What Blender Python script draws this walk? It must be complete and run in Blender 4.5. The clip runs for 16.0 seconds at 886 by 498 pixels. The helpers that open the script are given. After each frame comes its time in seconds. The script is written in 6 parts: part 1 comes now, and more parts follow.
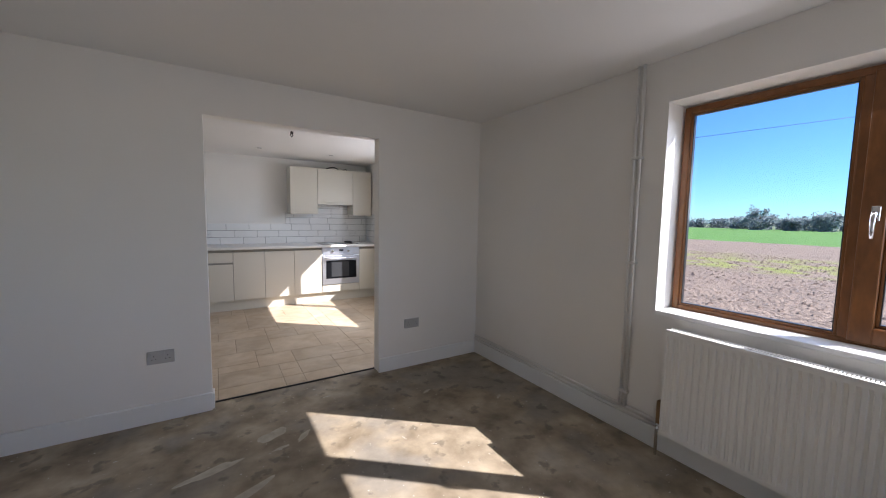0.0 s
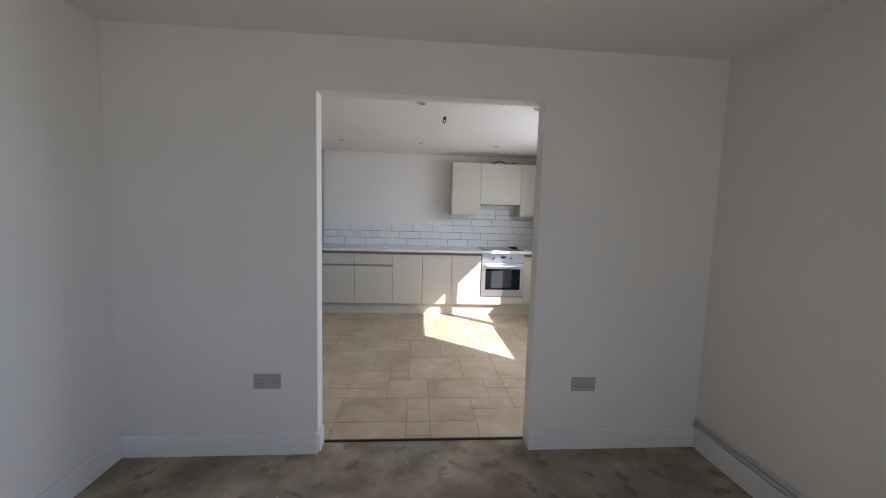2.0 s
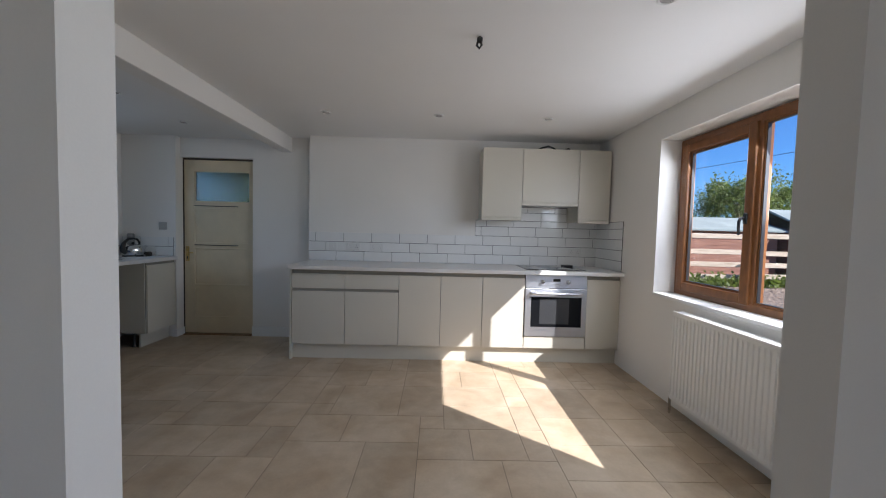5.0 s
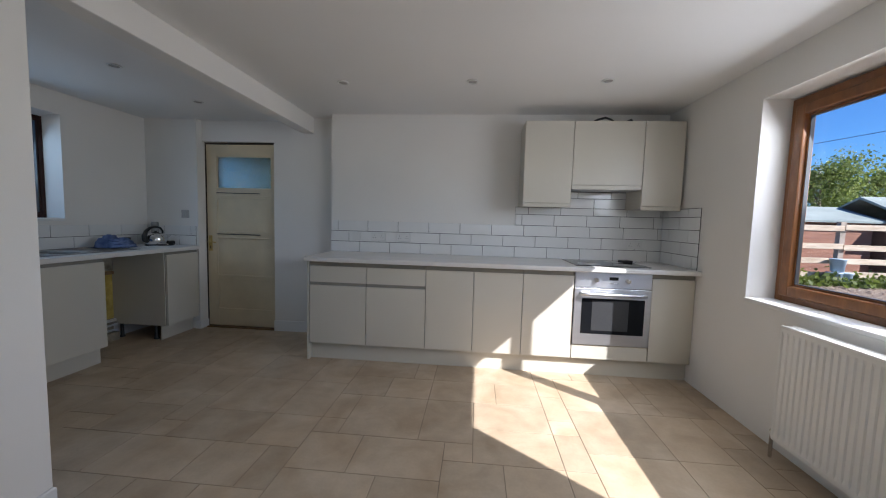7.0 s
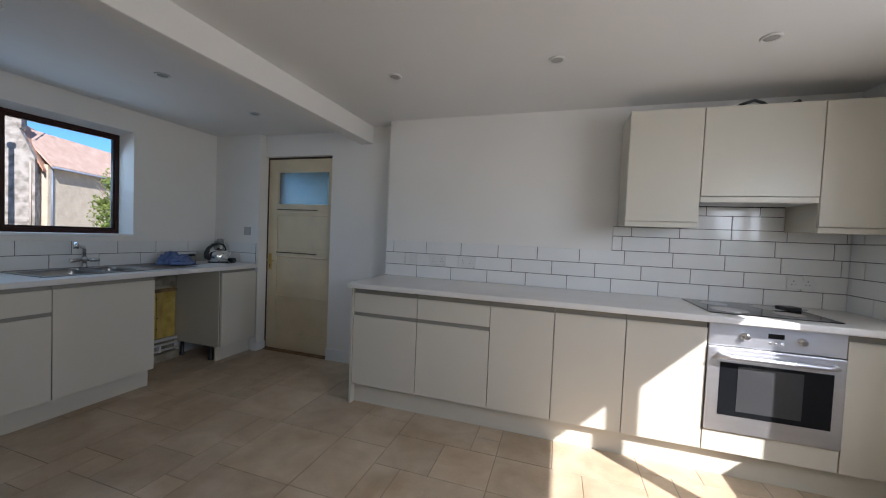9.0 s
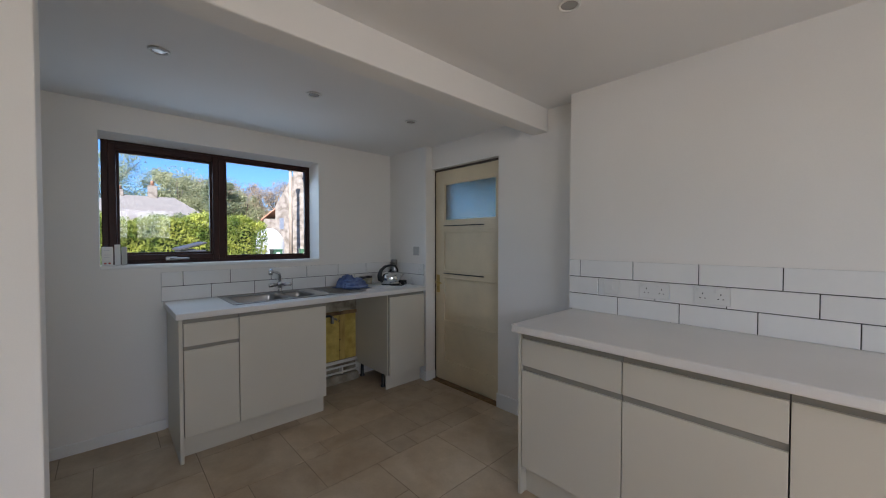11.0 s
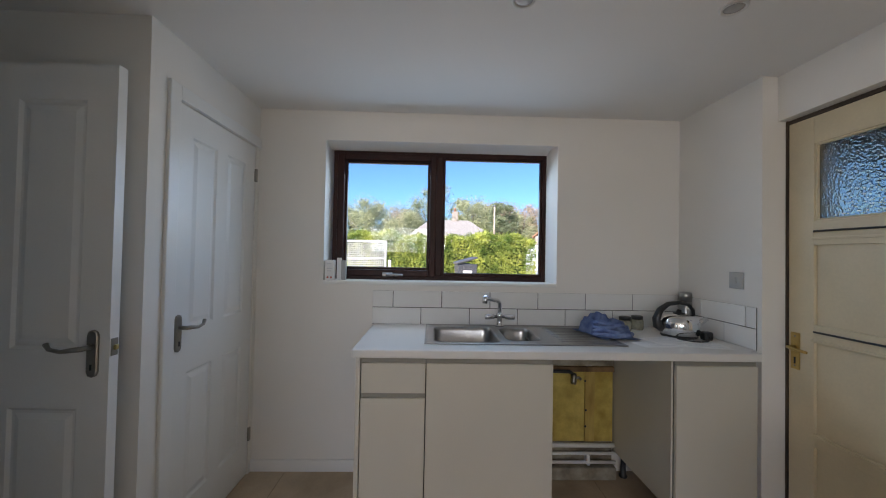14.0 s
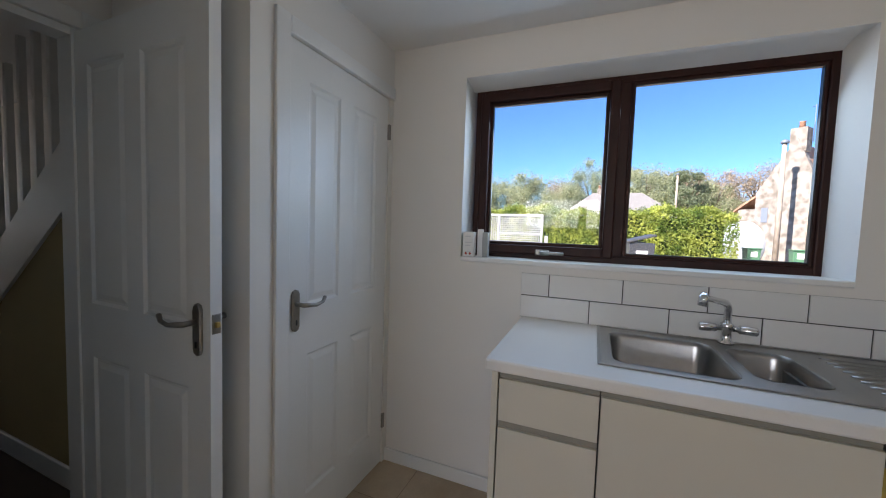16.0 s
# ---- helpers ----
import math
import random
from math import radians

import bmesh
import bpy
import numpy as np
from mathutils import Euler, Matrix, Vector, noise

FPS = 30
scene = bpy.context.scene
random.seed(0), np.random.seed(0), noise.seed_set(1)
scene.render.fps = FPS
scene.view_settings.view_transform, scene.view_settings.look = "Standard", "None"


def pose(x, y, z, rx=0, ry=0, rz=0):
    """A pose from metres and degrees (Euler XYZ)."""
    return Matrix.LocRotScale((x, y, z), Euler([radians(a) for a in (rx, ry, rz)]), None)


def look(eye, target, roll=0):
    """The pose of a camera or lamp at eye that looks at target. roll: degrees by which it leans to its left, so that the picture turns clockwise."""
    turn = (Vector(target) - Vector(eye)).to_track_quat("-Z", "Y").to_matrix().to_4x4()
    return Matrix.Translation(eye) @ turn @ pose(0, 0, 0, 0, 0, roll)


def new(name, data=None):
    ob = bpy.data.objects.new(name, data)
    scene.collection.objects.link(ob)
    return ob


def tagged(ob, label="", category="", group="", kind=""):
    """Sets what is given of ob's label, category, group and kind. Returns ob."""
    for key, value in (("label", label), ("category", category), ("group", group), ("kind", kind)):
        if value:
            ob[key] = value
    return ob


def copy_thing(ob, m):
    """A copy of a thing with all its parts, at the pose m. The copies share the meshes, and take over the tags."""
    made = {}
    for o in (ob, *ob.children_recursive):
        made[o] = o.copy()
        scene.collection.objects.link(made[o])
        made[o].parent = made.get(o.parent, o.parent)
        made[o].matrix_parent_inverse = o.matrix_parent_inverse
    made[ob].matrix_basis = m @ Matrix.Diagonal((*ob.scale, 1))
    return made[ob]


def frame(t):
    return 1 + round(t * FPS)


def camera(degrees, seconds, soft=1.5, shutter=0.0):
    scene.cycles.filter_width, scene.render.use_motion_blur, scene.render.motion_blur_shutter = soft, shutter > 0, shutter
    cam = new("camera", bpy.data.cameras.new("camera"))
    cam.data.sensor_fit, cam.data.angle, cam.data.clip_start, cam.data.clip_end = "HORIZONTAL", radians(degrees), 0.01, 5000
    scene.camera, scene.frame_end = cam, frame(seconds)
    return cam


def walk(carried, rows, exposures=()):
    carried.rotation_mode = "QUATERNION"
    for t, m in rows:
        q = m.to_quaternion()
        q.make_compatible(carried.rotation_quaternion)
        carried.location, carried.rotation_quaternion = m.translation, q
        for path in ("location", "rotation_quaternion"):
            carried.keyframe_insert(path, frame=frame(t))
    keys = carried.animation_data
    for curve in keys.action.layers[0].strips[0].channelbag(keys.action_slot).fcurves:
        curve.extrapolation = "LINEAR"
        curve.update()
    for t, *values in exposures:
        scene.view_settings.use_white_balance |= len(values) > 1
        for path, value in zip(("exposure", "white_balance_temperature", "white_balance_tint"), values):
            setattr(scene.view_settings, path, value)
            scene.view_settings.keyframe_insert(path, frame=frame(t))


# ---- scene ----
cam = camera(101.5, 16.0, soft=1.1)
PATH = [
    (0, (0.085, 0.138, 1.359), (1.136, 1.831, 1.19), 1.0),
    (0.5, (0.245, 0.299, 1.353), (1.017, 2.14, 1.234), 0.7),
    (1, (0.34, 0.548, 1.379), (0.852, 2.478, 1.269), 1.7),
    (1.5, (0.43, 0.778, 1.382), (0.74, 2.749, 1.248), 1.2),
    (2, (0.561, 1.044, 1.377), (0.706, 3.03, 1.191), 1.6),
    (2.5, (0.606, 1.326, 1.356), (0.693, 3.321, 1.243), 1.3),
    (3, (0.599, 1.64, 1.348), (0.67, 3.633, 1.203), 0.4),
    (3.5, (0.616, 1.926, 1.321), (0.58, 3.923, 1.229), 0.2),
    (5.8, (0.584, 2.689, 1.24), (0.649, 4.685, 1.143), 2.0),
    (6, (0.586, 2.729, 1.237), (0.649, 4.726, 1.142), 2.0),
    (6.5, (0.608, 2.848, 1.24), (0.625, 4.844, 1.127), 1.9),
    (7, (0.648, 2.966, 1.241), (0.47, 4.952, 1.088), 1.6),
    (7.5, (0.664, 3.05, 1.25), (0.258, 5.004, 1.129), 0.7),
    (8, (0.652, 3.169, 1.257), (0.188, 5.113, 1.178), 1.1),
    (8.2, (0.651, 3.254, 1.247), (0.234, 5.209, 1.181), 1.4),
    (10.3, (0.548, 4.123, 1.341), (-0.647, 5.725, 1.288), 1.5),
    (10.5, (0.474, 4.191, 1.345), (-0.79, 5.741, 1.311), 0.5),
    (11, (0.327, 4.367, 1.339), (-1.139, 5.727, 1.295), -0.0),
    (11.5, (0.232, 4.566, 1.337), (-1.477, 5.601, 1.235), 1.7),
    (12, (0.1, 4.671, 1.316), (-1.724, 5.485, 1.217), 1.2),
    (12.5, (-0.126, 4.753, 1.316), (-2.012, 5.417, 1.287), 0.7),
    (13, (-0.329, 4.822, 1.327), (-2.276, 5.277, 1.342), 0.3),
    (13.5, (-0.511, 4.948, 1.338), (-2.499, 5.161, 1.385), 1.3),
    (14, (-0.618, 5.01, 1.342), (-2.617, 5.067, 1.378), 1.1),
    (14.5, (-0.719, 5.027, 1.329), (-2.718, 4.95, 1.329), 0.2),
    (15, (-0.896, 5.007, 1.324), (-2.873, 4.709, 1.302), 0.4),
    (15.5, (-1.036, 4.968, 1.32), (-2.961, 4.427, 1.274), 0.8),
    (16, (-1.179, 4.948, 1.317), (-3.022, 4.182, 1.199), 1.9),
]
walk(cam, [(t, look(eye, target, roll)) for t, eye, target, roll in PATH],
     [(0.0, 1.20, 6450, 17), (0.5, 1.22, 6450, 17), (1.0, 1.37, 6400, 16), (1.5, 1.42, 6350, 15), (2.0, 1.28, 6300, 14), (2.5, 1.14, 6300, 14), (3.0, 0.98, 6350, 15), (3.5, 0.90, 6350, 15), (6.0, 0.88, 6300, 14), (8.0, 1.00, 6350, 14), (10.5, 1.18, 6750, 16), (13.0, 1.42, 7300, 18), (14.5, 1.60, 7350, 18), (16.0, 1.60, 7300, 18)])

# ---- world, sun, window light ----
SUN_WAY = Vector((-1.0, 0.81, -1.02)).normalized()
world = bpy.data.worlds.new("sky")
scene.world = world
world.use_nodes = True
wn = world.node_tree.nodes
sky = wn.new("ShaderNodeTexSky")
sky.sky_type, sky.sun_disc = "NISHITA", False
sky.sun_elevation, sky.sun_rotation = radians(39), radians(129.0)
sky.air_density, sky.dust_density, sky.ozone_density = 1.0, 0.0, 1.6
wn["Background"].inputs["Strength"].default_value = 0.053
deep = wn.new("ShaderNodeMix")
deep.data_type, deep.blend_type = "RGBA", "MULTIPLY"
deep.inputs["Factor"].default_value, deep.inputs["B"].default_value = 1.0, (0.53, 1.05, 1.76, 1)
world.node_tree.links.new(sky.outputs[0], deep.inputs["A"])
world.node_tree.links.new(deep.outputs["Result"], wn["Background"].inputs["Color"])

sun = new("sun", bpy.data.lights.new("sun", "SUN"))
sun.data.energy, sun.data.angle, sun.data.color = 5.6, radians(0.5), (1.0, 0.99, 0.98)
sun.matrix_basis = look((30, -23, 31), Vector((30, -23, 31)) + SUN_WAY)


def window_light(x, y0, y1, z0, z1, way, watts, color):
    """Skylight that comes in through one window's opening."""
    lamp = new("window_area_lamp", bpy.data.lights.new("window_area_lamp", "AREA"))
    lamp.data.shape, lamp.data.size, lamp.data.size_y = "RECTANGLE", y1 - y0, z1 - z0
    lamp.data.energy, lamp.data.color = watts, color
    eye = Vector((x, (y0 + y1) / 2, (z0 + z1) / 2))
    lamp.matrix_basis = look(eye, eye + Vector((way, 0, -0.55)))
    return lamp


SKY_TINT = (0.86, 0.93, 1.0)
window_light(2.56, -0.45, 1.20, 1.34, 1.98, -1, 4.5, SKY_TINT)
window_light(2.63, 3.63, 5.33, 1.36, 1.96, -1, 14, SKY_TINT)
window_light(-3.12, 4.42, 5.72, 1.42, 1.98, 1, 2.6, (0.48, 0.73, 1.0))


# fill lamp for the hall, in an added window out of view
hall_fill = new("window_area_lamp", bpy.data.lights.new("window_area_lamp", "AREA"))
hall_fill.data.shape, hall_fill.data.size, hall_fill.data.size_y = "RECTANGLE", 0.62, 0.98
hall_fill.data.energy, hall_fill.data.color = 1.7, SKY_TINT
hall_fill.matrix_basis = look((-1.725, -2.7, 1.45), (-1.725, 0, 1.0))

# fill lamp that lifts the living room from an added, unseen south window
room_fill = new("window_area_lamp", bpy.data.lights.new("window_area_lamp", "AREA"))
room_fill.data.shape, room_fill.data.size, room_fill.data.size_y = "RECTANGLE", 1.05, 1.05
room_fill.data.energy, room_fill.data.color = 5.5, SKY_TINT
room_fill.matrix_basis = look((1.6, -2.70, 1.45), (1.75, 0, 1.2))


# ---- materials ----
def material(name, color, rough=0.5, metal=0.0, vary=0.08, scale=3.0, grain=60.0, bump=0.08, depth=0.002, random_vary=0.0, stretch=(1, 1, 1), spec=0.5, coat=0.0):
    """A surface whose colour varies at two scales, with fine relief."""
    m = bpy.data.materials.new(name)
    m.use_nodes = True
    n, l = m.node_tree.nodes, m.node_tree.links
    b = n["Principled BSDF"]
    b.inputs["Roughness"].default_value, b.inputs["Metallic"].default_value = rough, metal
    b.inputs["Specular IOR Level"].default_value, b.inputs["Coat Weight"].default_value = spec, coat
    geo = n.new("ShaderNodeNewGeometry")
    mapping = n.new("ShaderNodeMapping")
    mapping.inputs["Scale"].default_value = stretch
    l.new(geo.outputs["Position"], mapping.inputs["Vector"])
    big, small = n.new("ShaderNodeTexNoise"), n.new("ShaderNodeTexNoise")
    big.inputs["Scale"].default_value, small.inputs["Scale"].default_value = scale, grain
    big.inputs["Detail"].default_value, small.inputs["Detail"].default_value = 4.0, 3.0
    for tex in (big, small):
        l.new(mapping.outputs[0], tex.inputs["Vector"])
    add = n.new("ShaderNodeMath")
    add.operation = "MULTIPLY_ADD"
    l.new(small.outputs[0], add.inputs[0])
    add.inputs[1].default_value = 0.4
    l.new(big.outputs[0], add.inputs[2])
    ramp = n.new("ShaderNodeMapRange")
    ramp.inputs["From Min"].default_value, ramp.inputs["From Max"].default_value = 0.45, 0.95
    ramp.inputs["To Min"].default_value, ramp.inputs["To Max"].default_value = 1 - vary, 1 + vary
    l.new(add.outputs[0], ramp.inputs["Value"])
    value = ramp.outputs[0]
    if random_vary:
        info = n.new("ShaderNodeObjectInfo")
        mul = n.new("ShaderNodeMath")
        mul.operation = "MULTIPLY_ADD"
        l.new(info.outputs["Random"], mul.inputs[0])
        mul.inputs[1].default_value = random_vary
        l.new(value, mul.inputs[2])
        value = mul.outputs[0]
    tint = n.new("ShaderNodeMix")
    tint.data_type, tint.blend_type = "RGBA", "MULTIPLY"
    tint.inputs["Factor"].default_value = 1.0
    tint.inputs["A"].default_value = (*color, 1)
    l.new(value, tint.inputs["B"])
    l.new(tint.outputs["Result"], b.inputs["Base Color"])
    if bump:
        relief = n.new("ShaderNodeBump")
        relief.inputs["Strength"].default_value, relief.inputs["Distance"].default_value = bump, depth
        l.new(small.outputs[0], relief.inputs["Height"])
        l.new(relief.outputs[0], b.inputs["Normal"])
    return m


def two_tone(name, low, high, scale, lo=0.4, hi=0.6, rough=0.8, detail=6.0, stretch=(1, 1, 1), bump=0.3, depth=0.01, grain=80.0, distortion=0.0, random_vary=0.0):
    """A surface that wanders between two colours."""
    m = material(name, (1, 1, 1), rough, vary=0.10, scale=scale * 3, grain=grain, bump=bump, depth=depth, stretch=stretch, random_vary=random_vary)
    n, l = m.node_tree.nodes, m.node_tree.links
    tex, ramp = n.new("ShaderNodeTexNoise"), n.new("ShaderNodeValToRGB")
    tex.inputs["Scale"].default_value, tex.inputs["Detail"].default_value, tex.inputs["Distortion"].default_value = scale, detail, distortion
    l.new(n["Mapping"].outputs[0], tex.inputs["Vector"])
    l.new(tex.outputs[0], ramp.inputs[0])
    ramp.color_ramp.elements[0].position, ramp.color_ramp.elements[1].position = lo, hi
    ramp.color_ramp.elements[0].color, ramp.color_ramp.elements[1].color = (*low, 1), (*high, 1)
    l.new(ramp.outputs[0], n["Mix"].inputs["A"])
    return m


def glass(name, tint=(1, 1, 1), bump_scale=0.0):
    """Clear window glass: it lets light through and mirrors at its surface."""
    m = bpy.data.materials.new(name)
    m.use_nodes = True
    n, l = m.node_tree.nodes, m.node_tree.links
    n.remove(n["Principled BSDF"])
    clear, gloss, mix, facing = n.new("ShaderNodeBsdfTransparent"), n.new("ShaderNodeBsdfGlossy"), n.new("ShaderNodeMixShader"), n.new("ShaderNodeLayerWeight")
    power, scale_ = n.new("ShaderNodeMath"), n.new("ShaderNodeMath")
    power.operation, scale_.operation = "POWER", "MULTIPLY_ADD"
    power.inputs[1].default_value, scale_.inputs[1].default_value, scale_.inputs[2].default_value = 5.0, 0.9, 0.014
    clear.inputs[0].default_value = (*tint, 1)
    gloss.inputs["Roughness"].default_value = 0.0
    facing.inputs["Blend"].default_value = 0.5
    l.new(facing.outputs["Facing"], power.inputs[0])
    l.new(power.outputs[0], scale_.inputs[0])
    l.new(scale_.outputs[0], mix.inputs[0])
    l.new(clear.outputs[0], mix.inputs[1])
    l.new(gloss.outputs[0], mix.inputs[2])
    l.new(mix.outputs[0], n["Material Output"].inputs[0])
    return m


def pebbled_glass():
    m = bpy.data.materials.new("pebbled_glass")
    m.use_nodes = True
    n, l = m.node_tree.nodes, m.node_tree.links
    b = n["Principled BSDF"]
    b.inputs["Base Color"].default_value = (0.27, 0.275, 0.265, 1)
    b.inputs["Transmission Weight"].default_value, b.inputs["Roughness"].default_value, b.inputs["IOR"].default_value = 1.0, 0.02, 1.3
    geo, tex, relief = n.new("ShaderNodeNewGeometry"), n.new("ShaderNodeTexVoronoi"), n.new("ShaderNodeBump")
    tex.feature = "SMOOTH_F1"
    tex.inputs["Scale"].default_value = 125.0
    l.new(geo.outputs["Position"], tex.inputs["Vector"])
    l.new(tex.outputs["Distance"], relief.inputs["Height"])
    relief.inputs["Strength"].default_value, relief.inputs["Distance"].default_value = 1.0, 0.0045
    l.new(relief.outputs[0], b.inputs["Normal"])
    return m


WALL = material("matt_white_wall_paint", (0.79, 0.768, 0.725), 0.75, vary=0.03, scale=1.4, grain=240, bump=0.12, depth=0.001)
CEIL = material("matt_white_ceiling_paint", (0.80, 0.79, 0.77), 0.85, vary=0.025, scale=1.1, grain=200, bump=0.08, depth=0.001)
GLOSS = material("white_satin_woodwork_paint", (0.78, 0.78, 0.76), 0.32, vary=0.025, scale=2.5, grain=120, bump=0.05, depth=0.0008)
CREAM = material("aged_cream_door_paint", (0.65, 0.55, 0.375), 0.42, vary=0.07, scale=5, grain=90, bump=0.12, depth=0.001)
UNIT = material("cashmere_cabinet_lacquer", (0.575, 0.545, 0.465), 0.36, vary=0.018, scale=1.5, grain=300, bump=0.02, depth=0.0004)
# board colour darkened to paint the shade seen in the door gaps
CARCASS = material("gap_shade_cabinet_board", (0.10, 0.095, 0.085), 0.5, vary=0.03)
# darker than the lacquer: shade of the finger recess put into the colour
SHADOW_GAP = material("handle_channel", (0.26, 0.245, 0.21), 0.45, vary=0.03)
WORKTOP = material("pale_speckled_laminate", (0.70, 0.68, 0.65), 0.30, vary=0.05, scale=2, grain=420, bump=0.02, depth=0.0003)
TILE = material("white_glazed_tile", (0.78, 0.78, 0.76), 0.10, vary=0.02, scale=6, grain=30, bump=0.05, depth=0.0012, random_vary=0.03)
GROUT = material("dark_grout", (0.045, 0.043, 0.04), 0.9, vary=0.2, grain=200)
STONE = two_tone("beige_stone_floor_tile", (0.382, 0.285, 0.188), (0.482, 0.388, 0.282), 3.4, 0.34, 0.66, rough=0.46, detail=7, bump=0.08, depth=0.001, grain=70, distortion=0.6, random_vary=0.20)
STONE_GROUT = material("sandy_floor_grout", (0.235, 0.185, 0.135), 0.9, vary=0.15, grain=150)
CONCRETE = two_tone("stained_bare_concrete", (0.165, 0.125, 0.080), (0.42, 0.345, 0.245), 4.4, 0.33, 0.70, rough=0.66, detail=12, bump=0.4, depth=0.003, grain=34, distortion=0.15)


def worn_floor(m):
    """Grey damp stains and pale paint flecks on the bare concrete."""
    n, l = m.node_tree.nodes, m.node_tree.links
    mix = n["Mix"]
    base = mix.inputs["A"].links[0].from_socket
    for scale, detail, lo, hi, color, most in ((1.7, 10.0, 0.50, 0.60, (0.225, 0.205, 0.175), 0.7), (9.0, 8.0, 0.60, 0.66, (0.11, 0.092, 0.07), 0.6), (42.0, 2.0, 0.725, 0.745, (0.50, 0.47, 0.41), 0.9)):
        tex, ramp, blend = n.new("ShaderNodeTexNoise"), n.new("ShaderNodeMapRange"), n.new("ShaderNodeMix")
        tex.inputs["Scale"].default_value, tex.inputs["Detail"].default_value = scale, detail
        l.new(n["Mapping"].outputs[0], tex.inputs["Vector"])
        ramp.inputs["From Min"].default_value, ramp.inputs["From Max"].default_value, ramp.inputs["To Max"].default_value = lo, hi, most
        l.new(tex.outputs[0], ramp.inputs["Value"])
        blend.data_type = "RGBA"
        l.new(ramp.outputs[0], blend.inputs["Factor"])
        l.new(base, blend.inputs["A"])
        blend.inputs["B"].default_value = (*color, 1)
        base = blend.outputs["Result"]
    l.new(base, mix.inputs["A"])


worn_floor(CONCRETE)
SCREED = two_tone("pale_filler_smear", (0.36, 0.31, 0.24), (0.50, 0.45, 0.36), 9, 0.3, 0.7, rough=0.8, bump=0.3, depth=0.002)
OAK_PVC = two_tone("golden_oak_window_foil", (0.15, 0.054, 0.015), (0.25, 0.098, 0.028), 26, 0.2, 0.8, rough=0.34, stretch=(3, 1, 0.35), bump=0.10, depth=0.0006, grain=60, distortion=0.3)
ROSE_PVC = two_tone("dark_rosewood_window_foil", (0.022, 0.006, 0.004), (0.046, 0.013, 0.009), 26, 0.2, 0.8, rough=0.46, stretch=(3, 1, 0.35), bump=0.08, depth=0.0006, grain=60, distortion=0.3)
ROSE_PVC.node_tree.nodes["Principled BSDF"].inputs["Specular IOR Level"].default_value = 0.25
OVEN_STEEL = material("satin_oven_steel", (0.62, 0.63, 0.66), 0.44, 1.0, vary=0.04, scale=4, grain=160, bump=0.05, depth=0.0004, stretch=(1, 8, 8))
STEEL = material("brushed_stainless_steel", (0.34, 0.34, 0.335), 0.28, 1.0, vary=0.06, scale=4, grain=160, bump=0.05, depth=0.0004, stretch=(1, 8, 8))
CHROME = material("polished_chrome", (0.75, 0.75, 0.76), 0.07, 1.0, vary=0.03, bump=0.0)
PEWTER = material("satin_pewter_handle", (0.30, 0.285, 0.26), 0.34, 1.0, vary=0.10, scale=30, grain=200, bump=0.08)
BRASS = material("worn_brass", (0.55, 0.39, 0.15), 0.32, 1.0, vary=0.15, scale=25, grain=150)
BLACK = material("black_plastic", (0.018, 0.018, 0.019), 0.38, vary=0.1)
BLACK_GLASS = material("black_ceramic_glass", (0.010, 0.010, 0.011), 0.06, vary=0.05, bump=0.0, spec=0.3)
OVEN_GLASS = material("dark_oven_glass", (0.010, 0.011, 0.013), 0.04, vary=0.05, bump=0.0, spec=0.18)
OVEN_INNER = material("grey_oven_glass", (0.05, 0.052, 0.055), 0.06, vary=0.1, bump=0.0, spec=0.4)
PLASTIC = material("white_socket_plastic", (0.70, 0.70, 0.68), 0.30, vary=0.02)
GREY_PLATE = material("grey_socket_plate", (0.42, 0.42, 0.41), 0.35, vary=0.03)
RAD = material("white_radiator_enamel", (0.80, 0.79, 0.75), 0.28, vary=0.02, grain=150, bump=0.03)
PIPE = material("white_painted_pipe", (0.77, 0.76, 0.73), 0.40, vary=0.04, scale=8)
YELLOW = two_tone("old_yellow_painted_panel", (0.40, 0.27, 0.045), (0.64, 0.49, 0.13), 7, 0.34, 0.62, rough=0.6, bump=0.2)
OLDWOOD = two_tone("rough_brown_wood", (0.11, 0.06, 0.025), (0.29, 0.17, 0.08), 12, 0.3, 0.7, rough=0.75, stretch=(1, 1, 0.2))
DARK_FRAME = two_tone("dark_stained_door_frame", (0.035, 0.022, 0.014), (0.085, 0.055, 0.036), 12, 0.3, 0.7, rough=0.7, stretch=(1, 1, 0.2))
STAINED = two_tone("stained_yellow_timber", (0.33, 0.20, 0.045), (0.54, 0.39, 0.11), 10, 0.35, 0.62, rough=0.7, stretch=(1, 1, 0.25))
PLASTER = two_tone("bare_dirty_plaster", (0.16, 0.13, 0.09), (0.40, 0.36, 0.28), 9, 0.35, 0.65, rough=0.9)
CLOTH = two_tone("blue_cotton_cloth", (0.10, 0.15, 0.32), (0.21, 0.28, 0.47), 22, 0.35, 0.65, rough=0.9, bump=0.4, depth=0.002, grain=300)
PAPER = material("white_paper", (0.80, 0.80, 0.79), 0.7, vary=0.02)
INK = material("grey_print", (0.62, 0.63, 0.65), 0.7, vary=0.05)
RED_INK = material("red_print", (0.5, 0.09, 0.07), 0.6, vary=0.05)
JAR_GLASS = material("olive_jar_glass", (0.30, 0.29, 0.22), 0.12, vary=0.35, scale=40)
CLEAR_PLASTIC = material("clear_grey_plastic", (0.42, 0.43, 0.42), 0.12, vary=0.1)
CLEAR = glass("window_glass")
LENS = material("downlight_lens", (0.42, 0.41, 0.39), 0.2, vary=0.03)
PEBBLED = pebbled_glass()
BEIGE_WALL = material("beige_hall_paint", (0.44, 0.35, 0.17), 0.7, vary=0.04)
CARPET = material("dark_brown_carpet", (0.07, 0.045, 0.028), 0.95, vary=0.2, grain=300, bump=0.4, depth=0.004)
